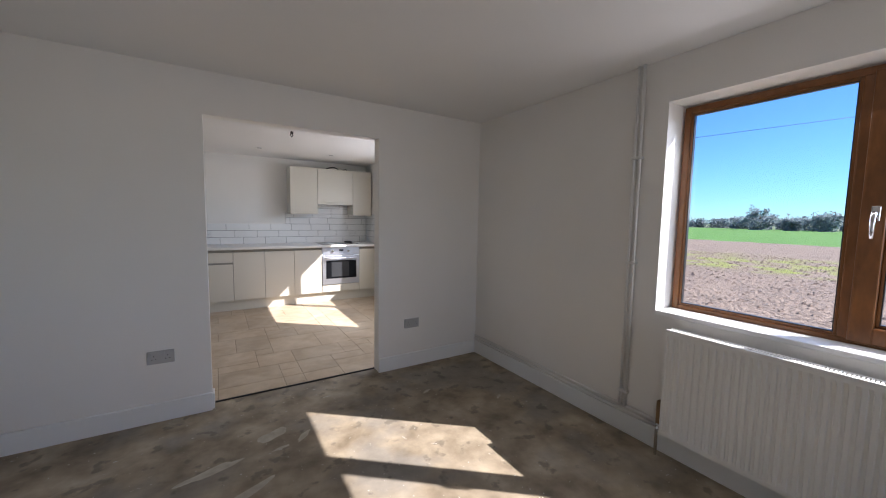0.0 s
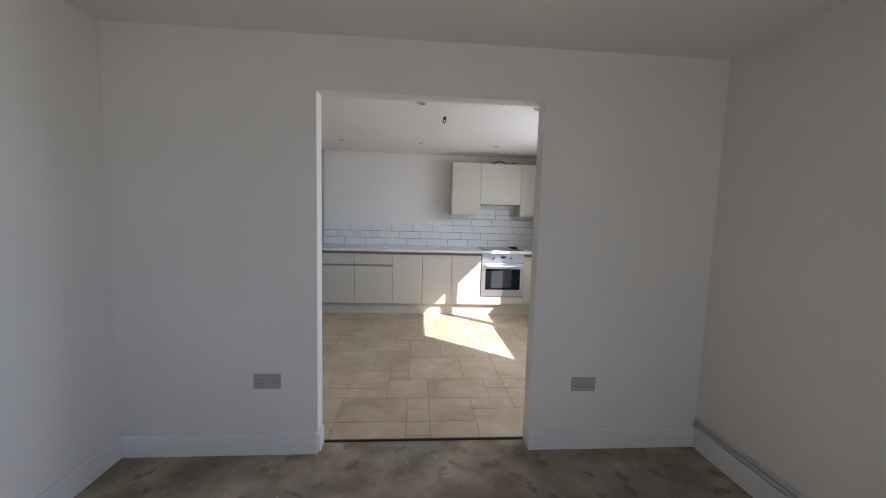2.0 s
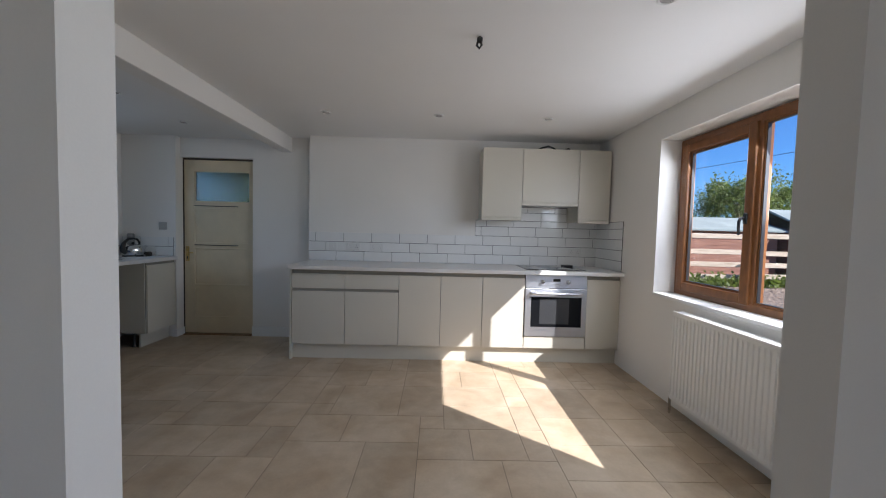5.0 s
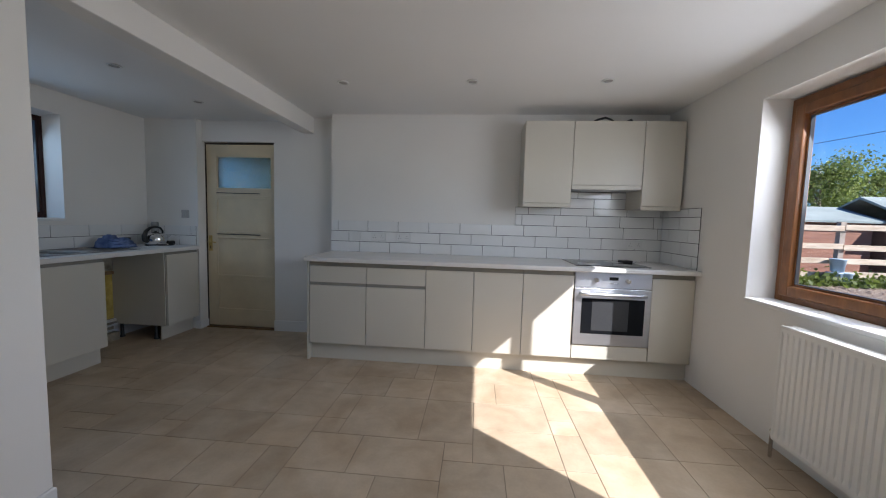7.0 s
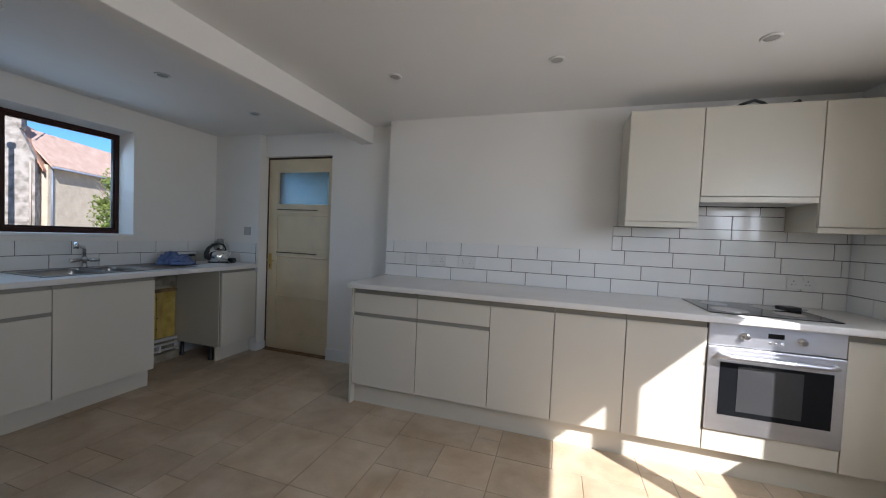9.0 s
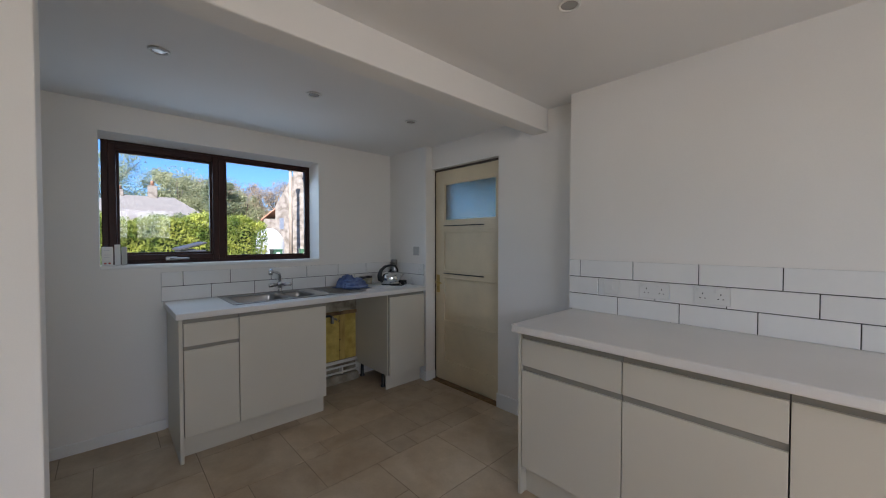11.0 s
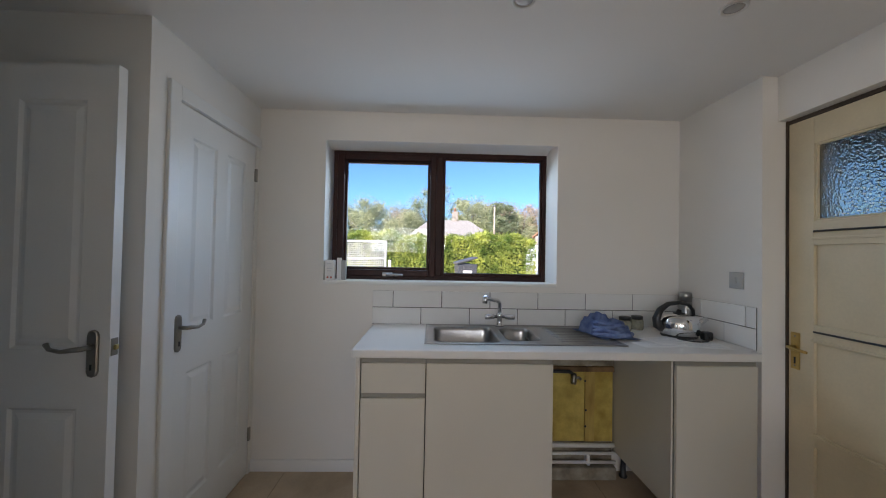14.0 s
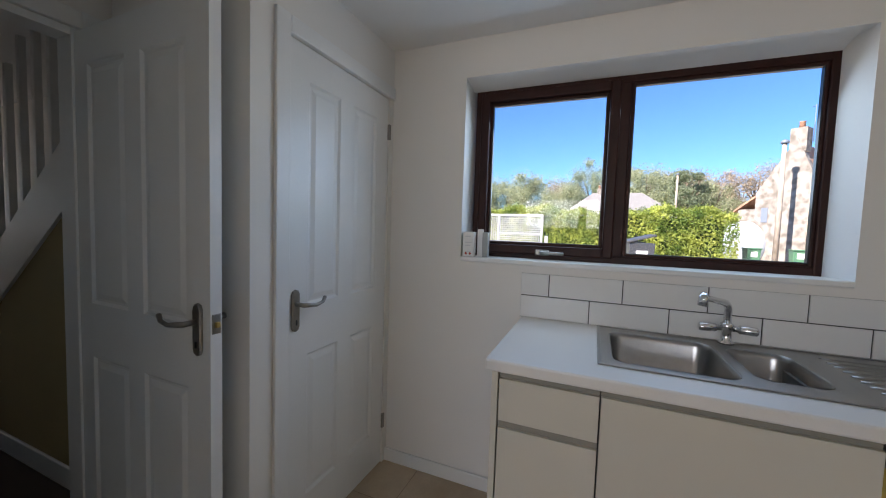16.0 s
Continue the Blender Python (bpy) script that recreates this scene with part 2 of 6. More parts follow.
# outdoors
RENDER_WALL = two_tone("old_whitewashed_stone", (0.13, 0.115, 0.097), (0.27, 0.25, 0.225), 3.2, 0.36, 0.60, rough=0.9, bump=0.6, depth=0.03, grain=6)
CREAM_OUT = two_tone("cream_outdoor_plaster", (0.34, 0.295, 0.225), (0.42, 0.37, 0.29), 2, 0.3, 0.7, rough=0.9, bump=0.3)
PANTILE = two_tone("orange_clay_pantile", (0.30, 0.15, 0.095), (0.43, 0.25, 0.17), 3, 0.3, 0.7, rough=0.85, bump=0.5, depth=0.03, grain=14)
OLD_PANTILE = two_tone("weathered_pink_pantile", (0.30, 0.205, 0.16), (0.42, 0.31, 0.255), 3, 0.3, 0.7, rough=0.9, bump=0.5, depth=0.03, grain=14)
GREY_ROOF = two_tone("pale_grey_roof_sheet", (0.14, 0.14, 0.14), (0.21, 0.208, 0.204), 2, 0.3, 0.7, rough=0.8, stretch=(1, 4, 1))
FELT = two_tone("grey_green_roofing_felt", (0.19, 0.225, 0.215), (0.27, 0.31, 0.29), 1.5, 0.3, 0.7, rough=0.9, bump=0.2)
SHED_WOOD = two_tone("red_brown_shed_boards", (0.19, 0.085, 0.058), (0.30, 0.15, 0.10), 6, 0.3, 0.7, rough=0.85, stretch=(0.3, 1, 3))
# near black, so the added porch slab looks dark through the pebbled glass
DARK_BOARD = material("near_black_porch_slab", (0.022, 0.022, 0.020), 0.7, vary=0.15)
FENCE_WOOD = two_tone("bleached_fence_timber", (0.36, 0.28, 0.20), (0.56, 0.47, 0.36), 8, 0.3, 0.7, rough=0.9, stretch=(0.3, 1, 2))
PLY = two_tone("weathered_plywood", (0.48, 0.34, 0.18), (0.60, 0.46, 0.28), 4, 0.3, 0.7, rough=0.8, stretch=(1, 1, 0.3))
WHITE_OUT = material("white_outdoor_plastic", (0.36, 0.375, 0.40), 0.45, vary=0.05)
SLATE_BLUE = material("blue_grey_metal", (0.13, 0.16, 0.21), 0.45, vary=0.1)
BIN_GREEN = material("green_bin_plastic", (0.055, 0.15, 0.085), 0.45, vary=0.08)
BIN_GREY = material("dark_grey_bin_plastic", (0.045, 0.05, 0.058), 0.42, vary=0.08)
TUB_BLUE = material("pale_blue_tub_plastic", (0.36, 0.46, 0.55), 0.4, vary=0.08)
TARP = material("pale_blue_grey_cover", (0.42, 0.47, 0.52), 0.5, vary=0.08)
BARK = two_tone("grey_brown_bark", (0.09, 0.07, 0.05), (0.20, 0.16, 0.12), 6, 0.3, 0.7, rough=0.95)
POLE_WOOD = two_tone("weathered_pole_timber", (0.24, 0.20, 0.16), (0.36, 0.31, 0.26), 3, 0.3, 0.7, rough=0.9)


def foliage(name, low, high):
    m = two_tone(name, low, high, 1.2, 0.35, 0.65, rough=0.65, detail=5, bump=0.0, grain=9)
    b = m.node_tree.nodes["Principled BSDF"]
    n, l = m.node_tree.nodes, m.node_tree.links
    through_, blend = n.new("ShaderNodeBsdfTranslucent"), n.new("ShaderNodeMixShader")
    l.new(n["Mix"].outputs["Result"], through_.inputs["Color"])
    blend.inputs[0].default_value = 0.45
    l.new(b.outputs[0], blend.inputs[1])
    l.new(through_.outputs[0], blend.inputs[2])
    l.new(blend.outputs[0], n["Material Output"].inputs[0])
    return m


HEDGE_LEAF = foliage("yellow_green_hedge_leaf", (0.10, 0.18, 0.035), (0.42, 0.47, 0.10))
# shade between the sprays, given as a very dark leaf colour
HEDGE_CORE = foliage("hedge_inside_shade", (0.012, 0.03, 0.006), (0.03, 0.06, 0.012))
# tones of the distant trees are lightened: distance haze mixed into leaf colour
HAZY_OLIVE_LEAF = foliage("hazy_olive_spring_leaf", (0.24, 0.28, 0.16), (0.41, 0.44, 0.28))
DARK_LEAF = foliage("dark_evergreen_leaf", (0.14, 0.18, 0.11), (0.27, 0.32, 0.19))
BARE_TWIG = foliage("brown_bare_twigs", (0.30, 0.235, 0.17), (0.44, 0.36, 0.27))
SOFT_LEAF = foliage("soft_grey_green_leaf", (0.20, 0.25, 0.16), (0.36, 0.42, 0.27))
FRESH_LEAF = foliage("fresh_green_leaf", (0.10, 0.15, 0.03), (0.25, 0.30, 0.08))
# pale blue cast of the far crowns is distance haze put into the colour
FAR_HAZE_LEAF = foliage("far_haze_leaf", (0.19, 0.235, 0.25), (0.29, 0.34, 0.345))
GRASS = foliage("rough_grass", (0.06, 0.10, 0.015), (0.16, 0.20, 0.04))


def ground_material():
    """Bare soil, a crop field with its edge, weeds in a band, and pale gravel on the lane side."""
    m = bpy.data.materials.new("field_ground")
    m.use_nodes = True
    n, l = m.node_tree.nodes, m.node_tree.links
    b = n["Principled BSDF"]
    b.inputs["Roughness"].default_value = 0.95
    geo, sep = n.new("ShaderNodeNewGeometry"), n.new("ShaderNodeSeparateXYZ")
    l.new(geo.outputs["Position"], sep.inputs[0])

    def tex(scale, detail=5.0):
        t = n.new("ShaderNodeTexNoise")
        t.inputs["Scale"].default_value, t.inputs["Detail"].default_value = scale, detail
        l.new(geo.outputs["Position"], t.inputs["Vector"])
        return t.outputs[0]

    def span(value, a, c):
        r = n.new("ShaderNodeMapRange")
        r.inputs["From Min"].default_value, r.inputs["From Max"].default_value = a, c
        l.new(value, r.inputs["Value"])
        return r.outputs[0]

    def math_(op, a, c):
        k = n.new("ShaderNodeMath")
        k.operation = op
        for i, v in enumerate((a, c)):
            if isinstance(v, (int, float)):
                k.inputs[i].default_value = v
            else:
                l.new(v, k.inputs[i])
        return k.outputs[0]

    def mix(f, a, c):
        k = n.new("ShaderNodeMix")
        k.data_type = "RGBA"
        l.new(f, k.inputs["Factor"])
        for key, v in (("A", a), ("B", c)):
            if isinstance(v, tuple):
                k.inputs[key].default_value = (*v, 1)
            else:
                l.new(v, k.inputs[key])
        return k.outputs["Result"]

    soil = mix(span(tex(9.0, 12), 0.36, 0.66), (0.11, 0.08, 0.058), (0.27, 0.205, 0.152))
    soil = mix(span(tex(0.9, 6), 0.35, 0.75), soil, (0.235, 0.178, 0.130))
    edge = math_("ADD", sep.outputs["X"], math_("MULTIPLY", math_("SUBTRACT", tex(0.35), 0.5), 7.0))
    weeds = math_("MULTIPLY", math_("MULTIPLY", span(edge, 13.5, 15.5), span(edge, 22.5, 19.0)), span(tex(1.1, 6), 0.42, 0.62))
    soil = mix(weeds, soil, mix(tex(3.0), (0.13, 0.17, 0.02), (0.27, 0.30, 0.05)))
    crop = mix(tex(0.5), (0.055, 0.17, 0.018), (0.085, 0.22, 0.03))
    soil = mix(span(edge, 36.0, 37.0), soil, crop)
    soil = mix(span(sep.outputs["X"], 120.0, 135.0), soil, (0.11, 0.15, 0.06))
    gravel = mix(span(tex(7.0, 8), 0.3, 0.7), (0.34, 0.28, 0.21), (0.50, 0.43, 0.34))
    lane = math_("MULTIPLY", span(sep.outputs["X"], -3.0, -3.6), span(math_("ADD", sep.outputs["X"], math_("MULTIPLY", tex(0.6), 5.0)), -44.0, -41.0))
    ground = mix(lane, soil, gravel)
    ground = mix(span(sep.outputs["X"], -42.0, -46.0), ground, (0.10, 0.13, 0.04))
    l.new(ground, b.inputs["Base Color"])
    relief = n.new("ShaderNodeBump")
    relief.inputs["Strength"].default_value, relief.inputs["Distance"].default_value = 1.0, 0.10
    l.new(tex(11.0, 10), relief.inputs["Height"])
    l.new(relief.outputs[0], b.inputs["Normal"])
    return m


# ---- mesh helpers ----
def box(x0, x1, y0, y1, z0, z1, bevel=0.0, bm=None):
    """A block between two corners, its edges rounded by bevel."""
    own = bmesh.new()
    bmesh.ops.create_cube(own, size=1.0)
    for v in own.verts:
        v.co = Vector((x0 + (v.co.x + 0.5) * (x1 - x0), y0 + (v.co.y + 0.5) * (y1 - y0), z0 + (v.co.z + 0.5) * (z1 - z0)))
    if bevel:
        bmesh.ops.bevel(own, geom=own.edges[:], offset=bevel, segments=2, profile=0.5, affect="EDGES")
    return merge(own, bm)


def merge(own, bm):
    if bm is None:
        return own
    data = bpy.data.meshes.new("scratch")
    own.to_mesh(data)
    own.free()
    bm.from_mesh(data)
    bpy.data.meshes.remove(data)
    return bm


def moved(bm, m):
    bmesh.ops.transform(bm, matrix=m, verts=bm.verts[:])
    return bm


def tube(points, r, bm=None, sides=8, ends=True):
    """A round bar along a line of points; r is one radius or one for each point."""
    pts = [Vector(p) for p in points]
    radii = r if isinstance(r, (list, tuple)) else [r] * len(pts)
    own, rings, up = bmesh.new(), [], None
    for i, p in enumerate(pts):
        way = (pts[min(i + 1, len(pts) - 1)] - pts[max(i - 1, 0)]).normalized()
        if up is None:
            up = way.orthogonal().normalized()
        up = (up - way * up.dot(way)).normalized()
        side = way.cross(up)
        rings.append([own.verts.new(p + radii[i] * (math.cos(a) * up + math.sin(a) * side)) for a in (2 * math.pi * k / sides for k in range(sides))])
    for a, c in zip(rings, rings[1:]):
        for k in range(sides):
            f = own.faces.new((a[k], a[(k + 1) % sides], c[(k + 1) % sides], c[k]))
            f.smooth = True
    if ends:
        own.faces.new(rings[0][::-1])
        own.faces.new(rings[-1])
    return merge(own, bm)


def lathe(profile, bm=None, sides=24, at=(0, 0, 0)):
    """A turned shape about z: rows of radius and height."""
    own, rings = bmesh.new(), []
    for r, z in profile:
        rings.append([own.verts.new((at[0] + r * math.cos(2 * math.pi * k / sides), at[1] + r * math.sin(2 * math.pi * k / sides), at[2] + z)) for k in range(sides)])
    for a, c in zip(rings, rings[1:]):
        for k in range(sides):
            f = own.faces.new((a[k], a[(k + 1) % sides], c[(k + 1) % sides], c[k]))
            f.smooth = True
    own.faces.new(rings[0][::-1])
    own.faces.new(rings[-1])
    bmesh.ops.recalc_face_normals(own, faces=own.faces[:])
    return merge(own, bm)


def mesh_object(name, bm, mat):
    data = bpy.data.meshes.new(name)
    bmesh.ops.recalc_face_normals(bm, faces=bm.faces[:])
    bm.to_mesh(data)
    bm.free()
    data.materials.append(mat)
    return new(name, data)


def structure(name, bm, mat, label="", category=""):
    return tagged(mesh_object(name, bm, mat), label, category, kind="structure")


def thing(name, base, label, category, group=""):
    ob = new(name)
    ob.empty_display_size = 0.1
    ob.matrix_basis = Matrix.Translation(base)
    return tagged(ob, label, category, group)


def solo(name, bm, mat, label, category, group=""):
    return tagged(mesh_object(name, bm, mat), label, category, group)


def part(name, bm, mat, parent, label=""):
    ob = mesh_object(name, bm, mat)
    ob.parent = parent
    ob.matrix_parent_inverse = parent.matrix_basis.inverted()
    return tagged(ob, label)


def wall_with_hole(axis, a0, a1, p0, p1, z0, z1, holes):
    """A wall along x or y from a0 to a1, between p0 and p1 in thickness, with openings (from, to, bottom, top)."""
    bm = bmesh.new()

    def slab(s0, s1, b, t):
        if s1 - s0 < 1e-4 or t - b < 1e-4:
            return
        if axis == "x":
            box(s0, s1, p0, p1, b, t, bm=bm)
        else:
            box(p0, p1, s0, s1, b, t, bm=bm)
    at = a0
    for h0, h1, b, t in sorted(holes):
        slab(at, h0, z0, z1)
        slab(h0, h1, z0, b)
        slab(h0, h1, t, z1)
        at = h1
    slab(at, a1, z0, z1)
    bmesh.ops.remove_doubles(bm, verts=bm.verts[:], dist=1e-5)
    return bm


def inward_panels(w, h, t, columns, rows, rim=0.014, sink=0.008, field=0.028, raise_=0.006):
    """A door leaf lying in x (width), z (height) and y (thickness), with moulded panels on both faces."""
    bm = bmesh.new()
    xs = sorted({0.0, w, *(v for c in columns for v in c)})
    zs = sorted({0.0, h, *(v for r in rows for v in r)})
    panels = []
    for y, turn in ((0.0, 1), (t, -1)):
        grid = [[bm.verts.new((x, y, z)) for z in zs] for x in xs]
        for i in range(len(xs) - 1):
            for j in range(len(zs) - 1):
                f = bm.faces.new((grid[i][j], grid[i + 1][j], grid[i + 1][j + 1], grid[i][j + 1])[::turn])
                if any(abs(c[0] - xs[i]) < 1e-6 for c in columns) and any(abs(r[0] - zs[j]) < 1e-6 for r in rows):
                    panels.append(f)
        if y == 0.0:
            front = grid
    back = grid
    rim_f = [g[0] for g in front] + [front[-1][j] for j in range(1, len(zs))] + [front[i][-1] for i in range(len(xs) - 2, -1, -1)] + [front[0][j] for j in range(len(zs) - 2, 0, -1)]
    rim_b = [g[0] for g in back] + [back[-1][j] for j in range(1, len(zs))] + [back[i][-1] for i in range(len(xs) - 2, -1, -1)] + [back[0][j] for j in range(len(zs) - 2, 0, -1)]
    for k in range(len(rim_f)):
        k2 = (k + 1) % len(rim_f)
        bm.faces.new((rim_f[k], rim_b[k], rim_b[k2], rim_f[k2]))
    bmesh.ops.recalc_face_normals(bm, faces=bm.faces[:])
    for f in panels:
        bmesh.ops.inset_region(bm, faces=[f], thickness=rim, depth=-sink)
        bmesh.ops.inset_region(bm, faces=[f], thickness=0.012, depth=0.0)
        bmesh.ops.inset_region(bm, faces=[f], thickness=field, depth=raise_)
    return bm


# ---- setting: floors ----
FX0, FX1, FY0, FY1 = -2.90, 2.385, 3.172, 6.73
floor_living = structure("floor_living", box(-1.17, 2.60, -2.5, FY0, -0.14, -0.012), CONCRETE, "stained bare concrete floor with pale filler smears", "floor")
floor_kitchen = structure("floor_kitchen", box(-3.2, 2.6, FY0, 6.9, -0.14, -0.0018), STONE_GROUT, "beige stone tiled kitchen floor in mixed sizes", "floor")
floor_hall = structure("floor_hall", box(-3.2, -1.17, -2.5, FY0, -0.14, -0.004), CARPET, "dark brown hall floor", "floor")

# solid black strip stands in for shade in the gap at the tile step
structure("threshold", box(0.027, 1.252, 3.158, 3.171, -0.012, -0.002, 0.002), BLACK, "black strip painting the shaded gap along the kitchen tile edge", "threshold")

# ---- setting: walls ----
KC, LC, NC = 2.27, 2.30, 2.24
LIVING_HOLE = (-0.55, 1.285, 0.82, 2.05)
KITCHEN_HOLE = (3.45, 5.43, 0.80, 2.045)
SINK_HOLE = (4.33, 5.80, 1.165, 2.055)
wall_east_1 = structure("wall_east_1", wall_with_hole("y", -2.5, 3.07, 2.315, 2.60, -0.14, 2.5, [LIVING_HOLE]), WALL, "white painted living room window wall", "wall")
wall_east_2 = structure("wall_east_2", wall_with_hole("y", 3.07, 6.9, 2.385, 2.66, -0.14, 2.5, [KITCHEN_HOLE]), WALL, "white painted kitchen window wall", "wall")
wall_middle = structure("wall_middle", wall_with_hole("x", -1.062, 2.385, 3.07, 3.172, -0.012, 2.5, [(0.014, 1.254, -0.012, 2.018)]), WALL, "white painted wall with a wide doorless opening", "wall")
wall_hall = structure("wall_hall", wall_with_hole("x", -2.90, -1.17, 3.07, 3.172, -0.004, 2.5, [(-1.925, -1.205, -0.004, 1.995)]), WALL, "white painted wall with the hall doorway", "wall")
wall_spine = structure("wall_spine", box(-1.17, -1.062, -2.5, 4.238, -0.012, 2.5, 0.004), WALL, "white painted wall with a free end under the beam", "wall")
wall_north_1 = structure("wall_north_1", box(-0.82, 2.385, 6.54, 6.95, -0.14, 2.5), WALL, "white painted wall behind the cooker run", "wall")
wall_north_2 = structure("wall_north_2", wall_with_hole("x", -2.312, -0.82, 6.67, 6.95, -0.14, 2.5, [(-2.312, -1.503, -0.14, 2.022)]), WALL, "white painted wall with the old back door", "wall")
wall_north_3 = structure("wall_north_3", box(-3.2, -2.312, 6.592, 6.95, -0.14, 2.5), WALL, "white painted return wall beside the back door", "wall")
wall_west = structure("wall_west", wall_with_hole("y", -2.5, 6.592, -3.2, -2.90, -0.14, 2.5, [SINK_HOLE]), WALL, "white painted wall with the sink window", "wall")
# unseen wall; its two openings are added to let fill light in
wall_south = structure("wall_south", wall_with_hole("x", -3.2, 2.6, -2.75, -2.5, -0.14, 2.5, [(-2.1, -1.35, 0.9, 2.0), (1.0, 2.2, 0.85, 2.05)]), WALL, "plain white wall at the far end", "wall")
wall_cupboard_1 = structure("wall_cupboard_1", wall_with_hole("x", -2.90, -2.02, 3.82, 3.92, -0.005, 2.3, [(-2.86, -2.175, -0.005, 1.985)]), WALL, "white wall round the built-in cupboard door", "wall")
wall_cupboard_2 = structure("wall_cupboard_2", box(-2.12, -2.02, 3.172, 3.82, -0.005, 2.3), WALL, "white side wall of the built-in cupboard", "wall")
beam = structure("beam", box(-1.185, -1.06, 4.238, 6.67, 2.11, 2.35, 0.006), WALL, "white plastered ceiling beam", "beam")
ceiling_living = structure("ceiling_living", box(-1.062, 2.315, -2.5, 3.07, LC, 2.5), CEIL, "plain white living room ceiling", "ceiling")
ceiling_kitchen = structure("ceiling_kitchen", box(-1.10, 2.385, 3.172, 6.67, KC, 2.5), CEIL, "plain white kitchen ceiling", "ceiling")
ceiling_nook = structure("ceiling_nook", box(-2.90, -1.10, 3.172, 6.67, NC, 2.5), CEIL, "plain white ceiling over the sink", "ceiling")
ceiling_hall = structure("ceiling_hall", box(-2.90, -1.17, -2.5, 3.07, 2.4, 2.6), CEIL, "plain hall ceiling", "ceiling")
roof = structure("roof", box(-3.45, 2.9, -3.0, 7.2, 2.6, 2.75), FELT, "plain roof over the house", "roof")


def baseboard(x0, x1, y0, y1, h=0.115):
    bm = box(x0, x1, y0, y1, -0.012, h)
    edge = [e for e in bm.edges if all(v.co.z > h - 1e-4 for v in e.verts)]
    bmesh.ops.bevel(bm, geom=edge, offset=0.006, segments=2, profile=0.5, affect="EDGES")
    return structure("baseboard", bm, GLOSS, "white painted skirting board", "skirting")


baseboard(-1.062, 0.014, 3.052, 3.07)
baseboard(1.254, 2.295, 3.052, 3.07)
baseboard(2.297, 2.315, -2.5, 3.07)
baseboard(-1.062, -1.044, -2.5, 3.052)
baseboard(0.0135, 0.026, 3.07, 3.165, 0.10)
baseboard(-1.503, -0.84, 6.652, 6.67)
baseboard(-2.36, -2.296, 6.576, 6.592, 0.085)
baseboard(-2.312, -2.296, 6.592, 6.70, 0.085)
baseboard(-2.90, -2.884, 3.92, 4.655, 0.07)
baseboard(-1.062, -1.046, 3.175, 4.238, 0.10)


# ---- windows ----
def window(name, plane, out, hole, mull, frame_mat, sash_side, label, stile, half, a=0.045):
    """A two-light window in a wall along y. plane: the frame's inner face, out: +1 or -1 to the open air. The sash is an opening light."""
    y0, y1, z0, z1 = hole
    y0, y1, z1 = y0 + 0.012, y1 - 0.012, z1 - 0.012
    w = thing(name, (plane, (y0 + y1) / 2, z0), label, "window")
    w["kind"] = "structure"
    d = 0.066 * out
    xs = sorted((plane, plane + d))
    bm = bmesh.new()
    for s in ((y0, y0 + a, z0, z1), (y1 - a, y1, z0, z1)):
        box(*xs, *s, 0.006, bm)
    box(xs[0] + 0.001, xs[1] - 0.001, y0 + a - 0.004, y1 - a + 0.004, z0, z0 + a, 0.006, bm)
    box(xs[0] + 0.001, xs[1] - 0.001, y0 + a - 0.004, y1 - a + 0.004, z1 - a, z1, 0.006, bm)
    part("window_frame", bm, frame_mat, w)
    part("mullion", box(xs[0] - 0.002, xs[1], mull - half, mull + half, z0 + a - 0.004, z1 - a + 0.004, 0.006), frame_mat, w)
    lights = [(y0 + a, mull - half), (mull + half, y1 - a)]
    for k, (p0, p1) in enumerate(lights):
        q0, q1 = z0 + a, z1 - a
        if k == sash_side:
            s = stile
            inx = sorted((plane - 0.016 * out, plane + 0.05 * out))
            bm = bmesh.new()
            e = 0.014
            for r in ((p0 - e, p0 + s, q0 - e, q1 + e), (p1 - s, p1 + e, q0 - e, q1 + e)):
                box(*inx, *r, 0.008, bm)
            for r in ((p0 + s - 0.004, p1 - s + 0.004, q0 - e, q0 + s), (p0 + s - 0.004, p1 - s + 0.004, q1 - s, q1 + e)):
                box(inx[0] + 0.001, inx[1] - 0.001, *r, 0.008, bm)
            sash = part("sash", bm, frame_mat, w)
            p0, p1, q0, q1 = p0 + s, p1 - s, q0 + s, q1 - s
        bead = bmesh.new()
        bx = sorted((plane + 0.008 * out, plane + 0.03 * out))
        b = 0.012
        for r in ((p0, p0 + b, q0, q1), (p1 - b, p1, q0, q1), (p0 + b, p1 - b, q0, q0 + b), (p0 + b, p1 - b, q1 - b, q1)):
            box(*bx, *r, 0.003, bead)
        part("glazing_bead", bead, frame_mat, w)
        seal = bmesh.new()
        sx = sorted((plane + 0.010 * out, plane + 0.031 * out))
        for r in ((p0 + b, p0 + b + 0.004, q0 + b, q1 - b), (p1 - b - 0.004, p1 - b, q0 + b, q1 - b), (p0 + b + 0.004, p1 - b - 0.004, q0 + b, q0 + b + 0.004), (p0 + b + 0.004, p1 - b - 0.004, q1 - b - 0.004, q1 - b)):
            box(*sx, *r, 0, seal)
        part("gasket", seal, BLACK, w)
        gx = sorted((plane + 0.031 * out, plane + 0.035 * out))
        pane = part("pane", box(*gx, p0 - 0.004, p1 + 0.004, q0 - 0.004, q1 + 0.004), CLEAR, w, "clear glass pane")
        pane.visible_shadow = False
    return w


window_1 = window("window_1", 2.475, 1, LIVING_HOLE, 0.540, OAK_PVC, 0, "golden oak framed two-light window in the living room", 0.062, 0.024, 0.036)
window_2 = window("window_2", 2.545, 1, KITCHEN_HOLE, 4.698, OAK_PVC, 1, "golden oak framed two-light window in the kitchen", 0.050, 0.022, 0.060)
